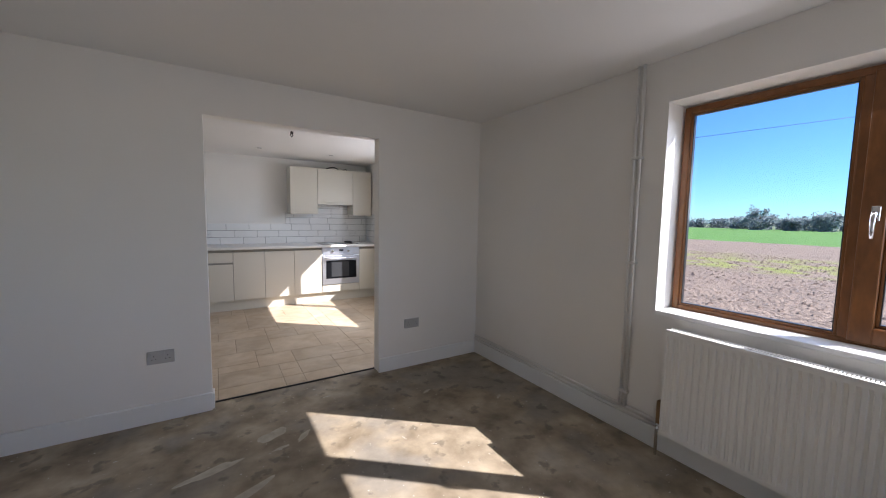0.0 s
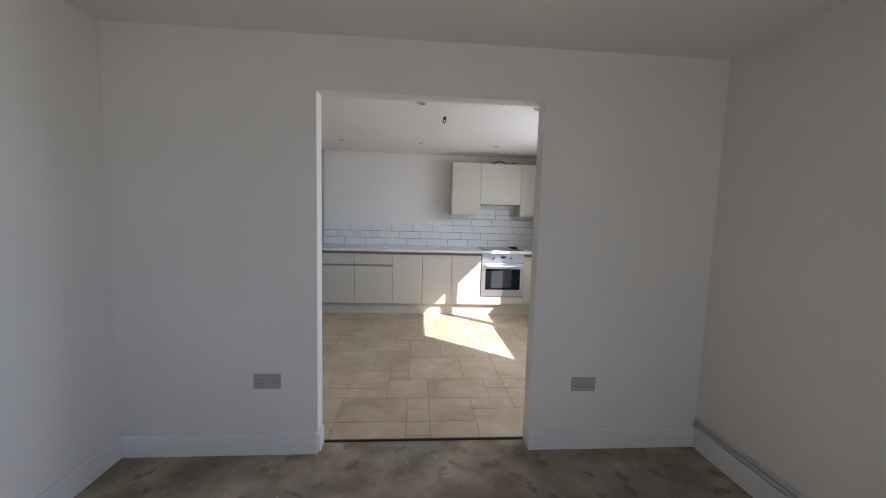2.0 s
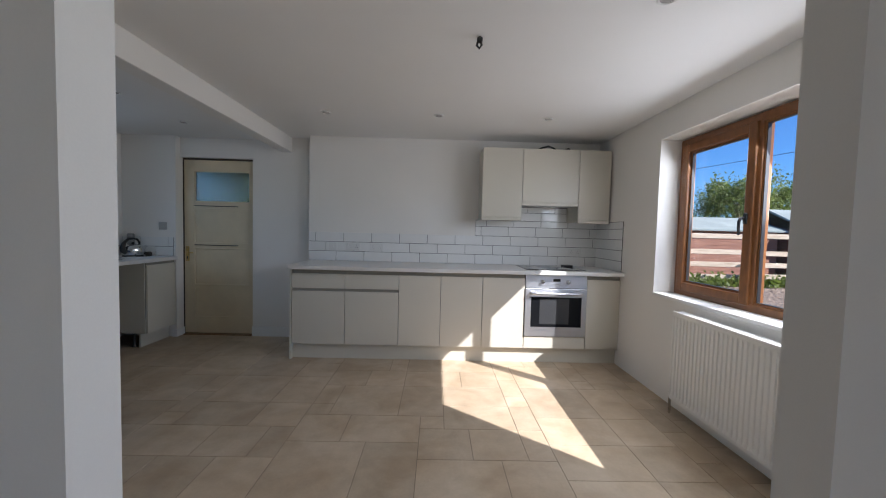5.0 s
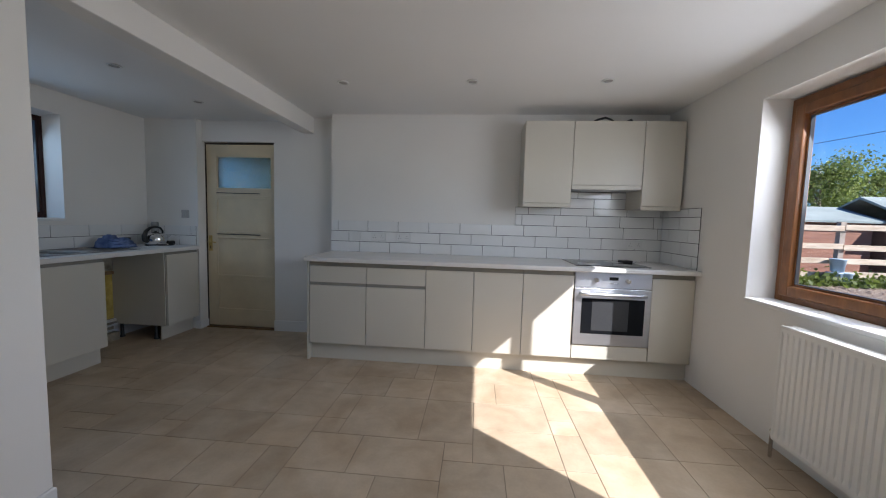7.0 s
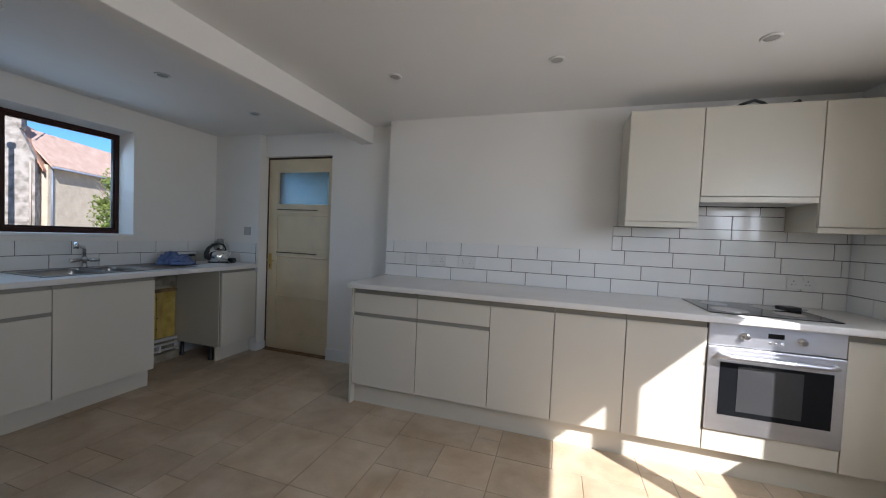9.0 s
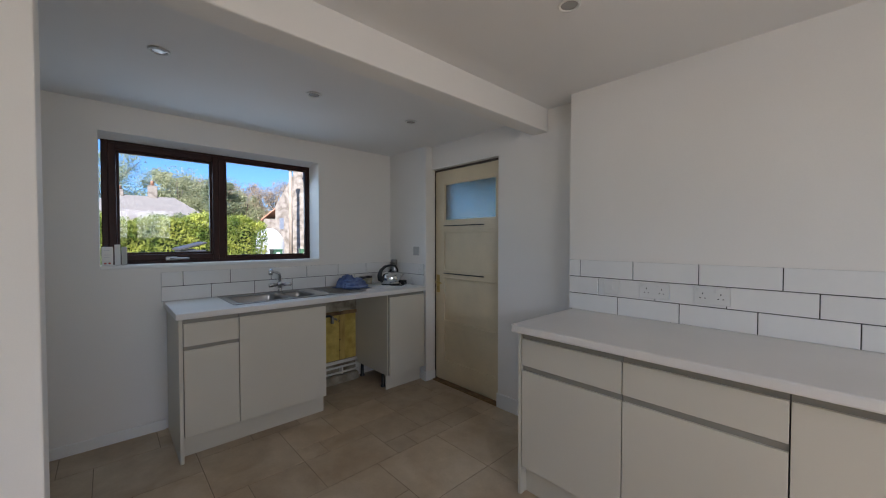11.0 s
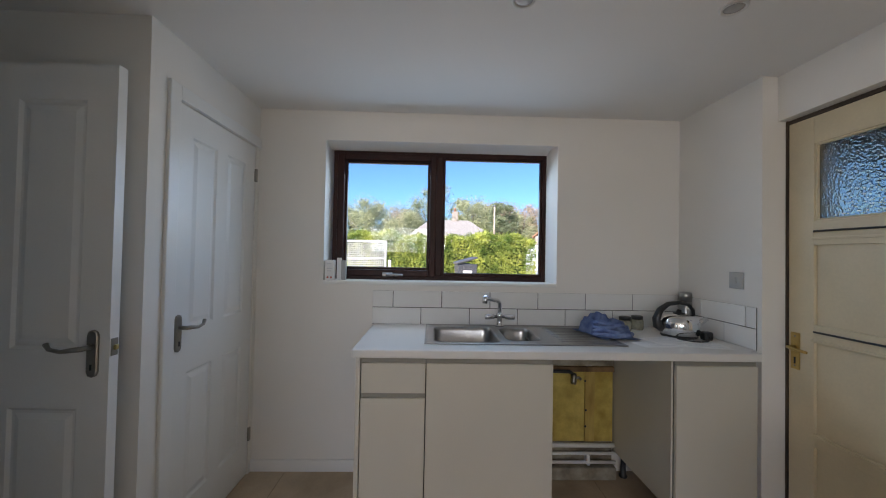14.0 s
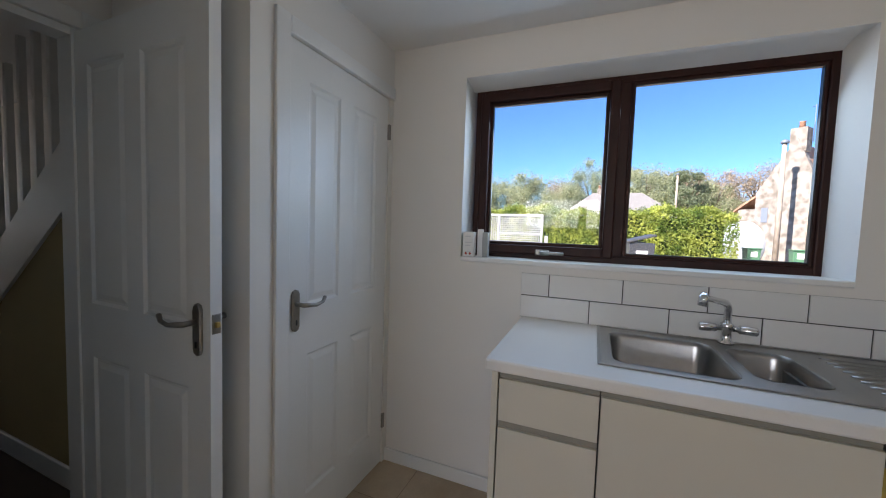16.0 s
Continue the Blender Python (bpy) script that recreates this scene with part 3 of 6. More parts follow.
window_3 = window("window_3", -3.035, -1, SINK_HOLE, 5.044, ROSE_PVC, 0, "dark rosewood framed two-light window over the sink", 0.032, 0.028)


def lever(root, way, lean, drop=0.0, r=0.006):
    """The points of a window or door lever."""
    root = Vector(root)
    way, lean = Vector(way), Vector(lean)
    return [root, root + way * 0.035, root + way * 0.045 + lean * 0.02 + Vector((0, 0, -drop * 0.2)), root + way * 0.045 + lean * 0.07 + Vector((0, 0, -drop * 0.8)), root + way * 0.042 + lean * 0.105 + Vector((0, 0, -drop))]


def window_handle(w, x, y, z, out, lean, length=1.0, mat=CHROME):
    plate = part("handle_plate", box(*sorted((x, x - 0.012 * out)), y - 0.014, y + 0.014, z - 0.034, z + 0.034, 0.005) if abs(lean[2]) > 0.5 else box(*sorted((x, x - 0.012 * out)), y - 0.034, y + 0.034, z - 0.014, z + 0.014, 0.005), mat, w, "metal window handle")
    part("handle_lever", tube(lever((x, y, z), (-out, 0, 0), lean), [0.010, 0.010, 0.009, 0.008, 0.007]), mat, plate)


def wedge(outline, axis, a0, a1):
    """A prism of plaster over an outline in the two other axes."""
    own = bmesh.new()
    put = (lambda u, v, w: (u, w, v)) if axis == "y" else (lambda u, v, w: (u, v, w))
    near, far = [own.verts.new(put(u, v, a0)) for u, v in outline], [own.verts.new(put(u, v, a1)) for u, v in outline]
    for k in range(len(outline)):
        own.faces.new((near[k], near[(k + 1) % len(outline)], far[(k + 1) % len(outline)], far[k]))
    own.faces.new(near)
    own.faces.new(far[::-1])
    return own


structure("window_reveal", wedge([(-2.9, 5.801), (-3.033, 5.768), (-3.033, 5.801)], "z", 1.176, 2.055), WALL, "splayed white plaster beside the sink window", "window reveal")
structure("window_reveal", wedge([(-2.9, 2.056), (-3.033, 2.028), (-3.033, 2.056)], "y", 4.33, 5.768), WALL, "sloping white plaster above the sink window", "window reveal")

window_handle(window_1, 2.458, 0.484, 1.41, 1, (0, 0, -1))
window_handle(window_2, 2.528, 4.745, 1.39, 1, (0, 0, -1), mat=BLACK)
window_handle(window_3, -3.018, 4.715, 1.21, -1, (0, 1, 0), mat=PEWTER)

structure("window_sill", box(2.305, 2.475, -0.55, 1.285, 0.806, 0.832, 0.006), GLOSS, "white painted window sill", "window sill")
structure("window_sill", box(2.373, 2.545, 3.45, 5.43, 0.786, 0.812, 0.006), GLOSS, "white painted window sill", "window sill")
structure("window_sill", box(-3.035, -2.892, 4.33, 5.80, 1.152, 1.176, 0.005), GLOSS, "white painted window sill", "window sill")


# added window, never in view, gives the hall fill lamp an opening
window_4 = thing("window_4", (-1.72, -2.6, 0.9), "added plain glazed light at the unseen end of the hall", "window")
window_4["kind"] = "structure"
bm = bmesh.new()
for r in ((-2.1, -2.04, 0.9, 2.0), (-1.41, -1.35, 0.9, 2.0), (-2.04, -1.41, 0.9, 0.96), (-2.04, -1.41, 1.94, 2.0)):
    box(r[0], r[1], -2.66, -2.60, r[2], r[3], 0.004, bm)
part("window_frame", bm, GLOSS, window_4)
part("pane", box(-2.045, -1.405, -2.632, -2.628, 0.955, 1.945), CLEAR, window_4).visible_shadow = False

# unseen south window, added only to hold the living room fill lamp
window_5 = thing("window_5", (1.6, -2.6, 0.85), "added plain window, unseen behind the starting point", "window")
window_5["kind"] = "structure"
bm = bmesh.new()
for x0, x1, z0, z1 in ((1.0, 1.06, 0.85, 2.05), (2.14, 2.2, 0.85, 2.05), (1.06, 2.14, 0.85, 0.91), (1.06, 2.14, 1.99, 2.05)):
    box(x0, x1, -2.66, -2.60, z0, z1, 0.004, bm)
part("window_frame", bm, OAK_PVC, window_5)
part("pane", box(1.055, 2.145, -2.632, -2.628, 0.905, 1.995), CLEAR, window_5).visible_shadow = False


# ---- doors ----
def door_furniture(d, x, y, z, face, lean):
    """A pewter lever on a long back plate, on a leaf that faces along y (face: -1 or +1) or x."""
    axis, sign = face
    plate = bmesh.new()
    outline = [(-0.019, -0.062), (-0.013, -0.076), (0, -0.081), (0.013, -0.076), (0.019, -0.062), (0.019, 0.062), (0.013, 0.076), (0, 0.081), (-0.013, 0.076), (-0.019, 0.062)]
    back = [plate.verts.new((u, 0, v)) for u, v in outline]
    mid = [plate.verts.new((u, 0.006 * sign, v)) for u, v in outline]
    top = [plate.verts.new((u * 0.8, 0.009 * sign, v * 0.95)) for u, v in outline]
    for a, c in ((back, mid), (mid, top)):
        for k in range(len(outline)):
            plate.faces.new((a[k], a[(k + 1) % len(outline)], c[(k + 1) % len(outline)], c[k]))
    plate.faces.new(top)
    plate.faces.new(back[::-1])
    rod = tube([(0, 0.006 * sign, 0.025), (0, 0.045 * sign, 0.025), (lean * 0.012, 0.052 * sign, 0.025), (lean * 0.06, 0.053 * sign, 0.018), (lean * 0.098, 0.050 * sign, 0.024), (lean * 0.116, 0.044 * sign, 0.040)], [0.009, 0.009, 0.009, 0.007, 0.0065, 0.008])
    key = box(-0.003, 0.003, *sorted((0.0085 * sign, 0.011 * sign)), -0.055, -0.035)
    turn = Matrix.Rotation(radians(-90), 4, "Z") if axis == "x" else Matrix.Identity(4)
    m = Matrix.Translation((x, y, z)) @ turn
    hp = part("door_handle", moved(plate, m), PEWTER, d, "satin pewter lever handle")
    part("lever", moved(rod, m), PEWTER, hp)
    part("keyhole", moved(key, m), BLACK, hp)


PANEL_COLS = lambda w: [(0.105, w / 2 - 0.045), (w / 2 + 0.045, w - 0.105)]
PANEL_ROWS = [(0.20, 0.79), (0.99, 1.85)]

door_1 = thing("door_1", (-2.52, 3.90, 0.0), "closed white four-panel cupboard door", "door")
door_1["kind"] = "structure"
W1 = 0.675
part("leaf", moved(inward_panels(W1, 1.975, 0.035, PANEL_COLS(W1), PANEL_ROWS), Matrix.Translation((-2.857, 3.878, 0.006))), GLOSS, door_1)
door_furniture(door_1, -2.220, 3.914, 0.983, ("y", 1), -1)
for z in (0.24, 1.81):
    part("hinge", box(-2.872, -2.852, 3.912, 3.925, z - 0.04, z + 0.04, 0.003), PEWTER, door_1, "steel butt hinge")
arch = bmesh.new()
box(-2.175, -2.112, 3.918, 3.934, 0, 2.045, 0.004, arch)
box(-2.898, -2.176, 3.918, 3.933, 1.985, 2.045, 0.004, arch)
structure("trim", arch, GLOSS, "white architrave round the cupboard door", "architrave")

door_2 = thing("door_2", (-1.92, 3.5, 0.0), "white four-panel hall door standing wide open", "door")
door_2["kind"] = "structure"
W2 = 0.765
OPEN = Matrix.Translation((-1.905, 3.148, 0.006)) @ Matrix.Rotation(radians(89.1), 4, "Z")
part("leaf", moved(inward_panels(W2, 1.975, 0.036, PANEL_COLS(W2), PANEL_ROWS), OPEN), GLOSS, door_2)
door_furniture(door_2, -1.8935, 3.860, 0.985, ("x", 1), 1)
door_furniture(door_2, -1.9305, 3.860, 0.985, ("x", -1), 1)
part("latch_plate", box(-1.924, -1.898, 3.9115, 3.9155, 0.975, 1.035, 0.001), PEWTER, door_2, "steel latch plate")
part("latch", box(-1.917, -1.905, 3.9155, 3.925, 0.995, 1.012, 0.002), BRASS, door_2)
arch = bmesh.new()
box(-1.985, -1.925, 3.168, 3.186, 0, 2.06, 0.004, arch)
box(-1.926, -1.205, 3.168, 3.185, 1.995, 2.06, 0.004, arch)
box(-1.925, -1.897, 3.07, 3.168, 0, 1.995, 0.002, arch)
box(-1.233, -1.205, 3.07, 3.168, 0, 1.995, 0.002, arch)
box(-1.896, -1.234, 3.07, 3.168, 1.967, 1.995, 0.002, arch)
structure("trim", arch, GLOSS, "white frame and architrave of the hall door", "architrave")

# old back door
door_3 = thing("door_3", (-1.94, 6.75, 0.0), "aged cream back door with pebbled glass light", "door")
door_3["kind"] = "structure"
DX0, DX1, DY = -2.300, -1.490, 6.712
ST0, ST1 = DX0 + 0.115, DX1 - 0.072
leaf_top = 2.000
for x0, x1 in ((DX0, ST0), (ST1, DX1)):
    part("stile", box(x0, x1, DY, DY + 0.045, 0.012, leaf_top, 0.003), CREAM, door_3)
for z0, z1 in ((0.012, 0.205), (0.525, 0.585), (0.985, 1.065), (1.42, 1.53), (1.875, leaf_top)):
    part("rail", box(ST0 - 0.002, ST1 + 0.002, DY + 0.001, DY + 0.044, z0, z1, 0.003), CREAM, door_3)
for z0, z1 in ((0.205, 0.525), (0.585, 0.985), (1.065, 1.42)):
    part("panel", box(ST0 - 0.004, ST1 + 0.004, DY + 0.013, DY + 0.032, z0 - 0.004, z1 + 0.004), CREAM, door_3)
for z in (0.578, 1.000, 1.455):
    part("ledge_moulding", box(ST0 - 0.008, ST1 + 0.004, DY - 0.007, DY + 0.002, z - 0.011, z, 0.002), CREAM, door_3)
for z in (1.033, 1.480):
    part("rod", tube([(ST0 - 0.002, DY + 0.002, z), (ST0 + 0.008, DY - 0.010, z + 0.002), (-1.70, DY - 0.010, z + 0.001), (-1.69, DY + 0.002, z)], 0.0045), BLACK, door_3, "thin black curtain rod")
pane = part("pane", box(ST0 - 0.004, ST1 + 0.004, DY + 0.018, DY + 0.023, 1.527, 1.878), PEBBLED, door_3, "pebbled obscure glass")
pane.visible_shadow = False
bead = bmesh.new()
for b0, b1, z0, z1 in ((ST0, ST0 + 0.008, 1.53, 1.875), (ST1 - 0.008, ST1, 1.53, 1.875), (ST0 + 0.008, ST1 - 0.008, 1.53, 1.538), (ST0 + 0.008, ST1 - 0.008, 1.867, 1.875)):
    box(b0, b1, DY + 0.006, DY + 0.018, z0, z1, 0.002, bead)
part("glazing_bead", bead, CREAM, door_3)
plate = part("door_handle", box(DX0 + 0.014, DX0 + 0.056, DY - 0.006, DY, 0.845, 1.015, 0.003), BRASS, door_3, "worn brass lever handle")
part("lever", tube([(DX0 + 0.035, DY, 0.948), (DX0 + 0.035, DY - 0.04, 0.948), (DX0 + 0.06, DY - 0.048, 0.947), (DX0 + 0.125, DY - 0.046, 0.943)], [0.008, 0.008, 0.007, 0.006]), BRASS, plate)
part("keyhole", box(DX0 + 0.031, DX0 + 0.039, DY - 0.0075, DY - 0.005, 0.872, 0.902), BLACK, plate)
for z in (0.862, 0.998):
    part("screw", moved(lathe([(0.004, 0), (0.004, 0.001), (0.002, 0.0015)], None, 10), Matrix.Translation((DX0 + 0.035, DY - 0.006, z)) @ Matrix.Rotation(radians(90), 4, "X")), PEWTER, plate)
bm = bmesh.new()
box(-2.3115, DX0 - 0.003, 6.706, 6.80, 0, 2.021, 0.002, bm)
box(DX0 - 0.003, DX1, 6.716, 6.80, leaf_top + 0.003, 2.021, 0.002, bm)
structure("trim", bm, DARK_FRAME, "old dark wooden back door frame", "door frame")
structure("threshold", box(-2.29, -1.504, 6.655, 6.95, -0.012, 0.009, 0.004), OLDWOOD, "worn dark wooden door threshold", "threshold")


# ---- kitchen units ----
FRONT = 5.95


def cabinet_x(name, x0, x1, label, drawer=False, mat=UNIT):
    """A base unit in the cooker run, faces to -y; doors without handles below a finger channel."""
    c = thing(name, ((x0 + x1) / 2, FRONT + 0.3, 0), label, "base cabinet", "base units of the cooker run")
    part("body", box(x0 + 0.001, x1 - 0.001, FRONT + 0.022, 6.535, 0.15, 0.868), CARCASS, c)
    part("handle_channel", box(x0 + 0.0015, x1 - 0.0015, FRONT + 0.012, FRONT + 0.021, 0.80, 0.869, 0.001), SHADOW_GAP, c)
    g = 0.0022
    if drawer:
        part("drawer_front", box(x0 + g, x1 - g, FRONT, FRONT + 0.019, 0.690, 0.829, 0.002), mat, c)
        part("handle_channel", box(x0 + 0.0015, x1 - 0.0015, FRONT + 0.012, FRONT + 0.021, 0.64, 0.6895, 0.001), SHADOW_GAP, c)
        part("door", box(x0 + g, x1 - g, FRONT, FRONT + 0.019, 0.152, 0.662, 0.002), mat, c)
    else:
        part("door", box(x0 + g, x1 - g, FRONT, FRONT + 0.019, 0.152, 0.829, 0.002), mat, c)
    return c


cabinet_x("base_cabinet", -0.774, -0.270, "cashmere base cabinet with drawer over a door", True)
cabinet_x("base_cabinet", -0.270, 0.243, "cashmere base cabinet with drawer over a door", True)
cabinet_x("base_cabinet", 0.243, 0.645, "cashmere handleless base cabinet with one tall door")
cabinet_x("base_cabinet", 0.645, 1.048, "cashmere handleless base cabinet with one tall door")
cabinet_x("base_cabinet", 1.048, 1.456, "cashmere handleless base cabinet beside the oven")
cabinet_x("base_cabinet", 2.056, 2.383, "narrow cashmere base cabinet between oven and wall")
solo("end_panel", box(-0.794, -0.776, FRONT, 6.66, 0.0, 0.869, 0.001), UNIT, "cashmere end panel of the cooker run", "end panel")
solo("plinth", box(-0.775, 2.383, FRONT + 0.05, FRONT + 0.066, 0.0, 0.148, 0.001), UNIT, "cashmere kick plinth along the cooker run", "plinth")

worktop = box(-0.797, 2.384, 5.885, 6.538, 0.872, 0.91)
bmesh.ops.bevel(worktop, geom=[e for e in worktop.edges if all(v.co.y < 5.89 for v in e.verts)], offset=0.008, segments=3, profile=0.5, affect="EDGES")
top = thing("worktop", (0.8, 6.2, 0.872), "pale laminate worktop over the cooker run", "worktop")
part("board", worktop, WORKTOP, top)
part("end_strip", box(-0.7985, -0.7972, 5.893, 6.537, 0.8735, 0.9085), WORKTOP, top)

# oven
oven = thing("oven", (1.756, FRONT + 0.3, 0.15), "stainless steel built-in electric oven under the hob", "oven")
OX0, OX1 = 1.459, 2.053
part("body", box(OX0 + 0.01, OX1 - 0.01, FRONT + 0.02, 6.50, 0.16, 0.868), BLACK, oven)
part("control_panel", box(OX0, OX1, FRONT - 0.004, FRONT + 0.018, 0.742, 0.866, 0.003), OVEN_STEEL, oven)
door = part("oven_door", box(OX0, OX1, FRONT - 0.012, FRONT + 0.018, 0.272, 0.737, 0.004), OVEN_STEEL, oven)
part("window", box(OX0 + 0.058, OX1 - 0.048, FRONT - 0.0145, FRONT - 0.010, 0.366, 0.656, 0.002), OVEN_GLASS, door, "dark oven glass")
part("inner_window", box(OX0 + 0.14, OX1 - 0.17, FRONT - 0.0158, FRONT - 0.0146, 0.395, 0.64, 0.0004), OVEN_INNER, door, "grey see-through oven glass")
bar = tube([(OX0 + 0.05, FRONT - 0.012, 0.694), (OX0 + 0.055, FRONT - 0.045, 0.694), (OX0 + 0.10, FRONT - 0.052, 0.694), (OX1 - 0.10, FRONT - 0.052, 0.694), (OX1 - 0.055, FRONT - 0.045, 0.694), (OX1 - 0.05, FRONT - 0.012, 0.694)], 0.0125, sides=12)
part("handle_bar", bar, OVEN_STEEL, door)
for x in (OX0 + 0.165, OX1 - 0.185):
    k = lathe([(0.021, 0), (0.021, 0.006), (0.017, 0.008), (0.016, 0.024), (0.013, 0.026)], None, 20)
    part("knob", moved(k, Matrix.Translation((x, FRONT - 0.004, 0.804)) @ Matrix.Rotation(radians(90), 4, "X")), CHROME, oven)
part("display", box(1.725, 1.795, FRONT - 0.0055, FRONT - 0.003, 0.806, 0.832, 0.001), BLACK_GLASS, oven, "black clock display")
bm = bmesh.new()
for x in (1.735, 1.76, 1.785):
    box(x - 0.006, x + 0.006, FRONT - 0.0065, FRONT - 0.003, 0.776, 0.786, 0.001, bm)
part("buttons", bm, CHROME, oven)
solo("oven_filler_panel", box(OX0, OX1, FRONT, FRONT + 0.019, 0.152, 0.268, 0.002), UNIT, "cashmere filler panel under the oven", "filler panel")

hob = thing("hob", (1.76, 6.2, 0.91), "black ceramic glass hob set into the worktop", "hob")
part("glass_top", box(1.47, 2.06, 5.985, 6.475, 0.9105, 0.916, 0.002), BLACK_GLASS, hob)
for x, y, r in ((1.61, 6.12, 0.09), (1.61, 6.35, 0.07), (1.90, 6.35, 0.09), (1.90, 6.14, 0.07)):
    ring = lathe([(r, 0.9162), (r + 0.003, 0.9162), (r + 0.003, 0.9165), (r, 0.9165)], None, 32, (x, y, 0))
    part("cooking_zone", ring, GREY_PLATE, hob)
pack = thing("hob_scraper", (2.02, 6.3, 0.916), "small dark scraper lying on the hob", "scraper")
part("body", moved(box(-0.05, 0.05, -0.035, 0.035, 0, 0.022, 0.004), Matrix.Translation((1.985, 6.32, 0.9162)) @ Matrix.Rotation(0.3, 4, "Z")), BLACK, pack)
part("blade", moved(box(0.05, 0.10, -0.022, 0.022, 0.002, 0.012, 0.003), Matrix.Translation((1.985, 6.32, 0.9162)) @ Matrix.Rotation(0.3, 4, "Z")), OVEN_STEEL, pack)

# wall units
UF = 6.21
def wall_unit(x0, x1, z0, label, name="wall_cabinet"):
    c = thing(name, ((x0 + x1) / 2, 6.38, z0), label, "wall cabinet", "wall units over the hob")
    part("body", box(x0 + 0.001, x1 - 0.001, UF + 0.021, 6.538, z0 - 0.012, 2.124), UNIT, c)
    part("door", box(x0 + 0.0016, x1 - 0.0016, UF, UF + 0.019, z0 + 0.014, 2.125, 0.002), UNIT, c)
    part("light_rail", box(x0 + 0.001, x1 - 0.001, UF + 0.003, UF + 0.0205, z0 - 0.022, z0 + 0.0105, 0.002), UNIT, c)
    return c


wall_unit(1.046, 1.457, 1.412, "cashmere wall cabinet above the tiles")
hood = wall_unit(1.458, 2.038, 1.572, "cashmere cooker hood cabinet above the hob", "cooker_hood")
part("hood_underside", box(1.475, 2.02, UF + 0.03, 6.45, 1.548, 1.562, 0.002), GREY_PLATE, hood)
wall_unit(2.039, 2.364, 1.402, "narrow cashmere wall cabinet beside the window wall")
flex = thing("hood_cable", (1.75, 6.35, 2.124), "dark flexible cable lying on the cooker hood", "cable")
part("cable", tube([(1.62, 6.30, 2.132), (1.66, 6.27, 2.150), (1.72, 6.26, 2.165), (1.78, 6.30, 2.160), (1.84, 6.34, 2.140), (1.90, 6.28, 2.135), (1.93, 6.25, 2.145), (1.96, 6.29, 2.134)], 0.009), BLACK, flex)

# ---- sink run ----
SF = -2.30


def cabinet_y(name, y0, y1, label, drawer=False):
    c = thing(name, (SF - 0.3, (y0 + y1) / 2, 0), label, "base cabinet", "base units of the sink run")
    b = bmesh.new()
    # open carcass of boards, so that the bowls have room
    box(-2.88, SF - 0.022, y0 + 0.001, y0 + 0.018, 0.15, 0.868, 0, b)
    box(-2.88, SF - 0.022, y1 - 0.018, y1 - 0.001, 0.15, 0.868, 0, b)
    box(-2.88, SF - 0.022, y0 + 0.019, y1 - 0.019, 0.15, 0.168, 0, b)
    box(SF - 0.06, SF - 0.022, y0 + 0.019, y1 - 0.019, 0.80, 0.868, 0, b)
    part("body", b, CARCASS, c)
    part("handle_channel", box(SF - 0.021, SF - 0.012, y0 + 0.0015, y1 - 0.0015, 0.82, 0.869, 0.001), SHADOW_GAP, c)
    g = 0.0022
    if drawer:
        part("drawer_front", box(SF - 0.019, SF, y0 + g, y1 - g, 0.704, 0.842, 0.002), UNIT, c)
        part("handle_channel", box(SF - 0.021, SF - 0.012, y0 + 0.0015, y1 - 0.0015, 0.66, 0.7035, 0.001), SHADOW_GAP, c)
        part("door", box(SF - 0.019, SF, y0 + g, y1 - g, 0.152, 0.680, 0.002), UNIT, c)
    else:
        part("door", box(SF - 0.019, SF, y0 + g, y1 - g, 0.152, 0.842, 0.002), UNIT, c)
    return c


cabinet_y("base_cabinet", 4.690, 4.990, "narrow cashmere base cabinet with drawer over a door", True)
cabinet_y("sink_cabinet", 4.990, 5.586, "wide cashmere base cabinet under the sink")
corner = cabinet_y("base_cabinet", 6.168, 6.565, "cashmere base cabinet beside the empty appliance gap")
part("side_panel", box(-2.88, SF - 0.021, 6.158, 6.1675, 0.15, 0.868, 0.001), UNIT, corner)
for x in (-2.84, -2.47):
    part("leg", lathe([(0.022, 0.0), (0.025, 0.012), (0.016, 0.02), (0.014, 0.13), (0.024, 0.149)], None, 14, (x, 6.21, 0)), BLACK, corner, "black plastic cabinet leg")
solo("end_panel", box(-2.88, SF + 0.002, 4.668, 4.688, 0.0, 0.869, 0.001), UNIT, "cashmere end panel of the sink run", "end panel")
solo("plinth", box(SF - 0.105, SF - 0.09, 4.69, 5.60, 0.0, 0.148, 0.001), UNIT, "cashmere kick plinth under the sink units", "plinth")
solo("plinth", box(SF - 0.105, SF - 0.09, 6.19, 6.58, 0.0, 0.148, 0.001), UNIT, "short cashmere kick plinth beside the gap", "plinth")

bm = bmesh.new()
WX0, WX1, HX0, HX1, HY0, HY1 = -2.898, -2.268, -2.845, -2.425, 5.01, 5.60
box(HX1, -2.338, 4.655, 6.590, 0.872, 0.91, 0, bm)
box(-2.338, WX1, 4.655, 6.553, 0.872, 0.91, 0, bm)
box(WX0, HX0, 4.655, 6.590, 0.872, 0.91, 0, bm)
box(HX0, HX1, 4.655, HY0, 0.872, 0.91, 0, bm)
box(HX0, HX1, HY1, 6.590, 0.872, 0.91, 0, bm)
bmesh.ops.remove_doubles(bm, verts=bm.verts[:], dist=1e-5)
bmesh.ops.bevel(bm, geom=[e for e in bm.edges if all(v.co.x > WX1 - 0.001 for v in e.verts) and abs(e.verts[0].co.z - e.verts[1].co.z) < 1e-4 and e.is_manifold], offset=0.007, segments=3, profile=0.5, affect="EDGES")
top = thing("worktop", (-2.6, 5.6, 0.872), "pale laminate worktop over the sink run", "worktop")
part("board", bm, WORKTOP, top)
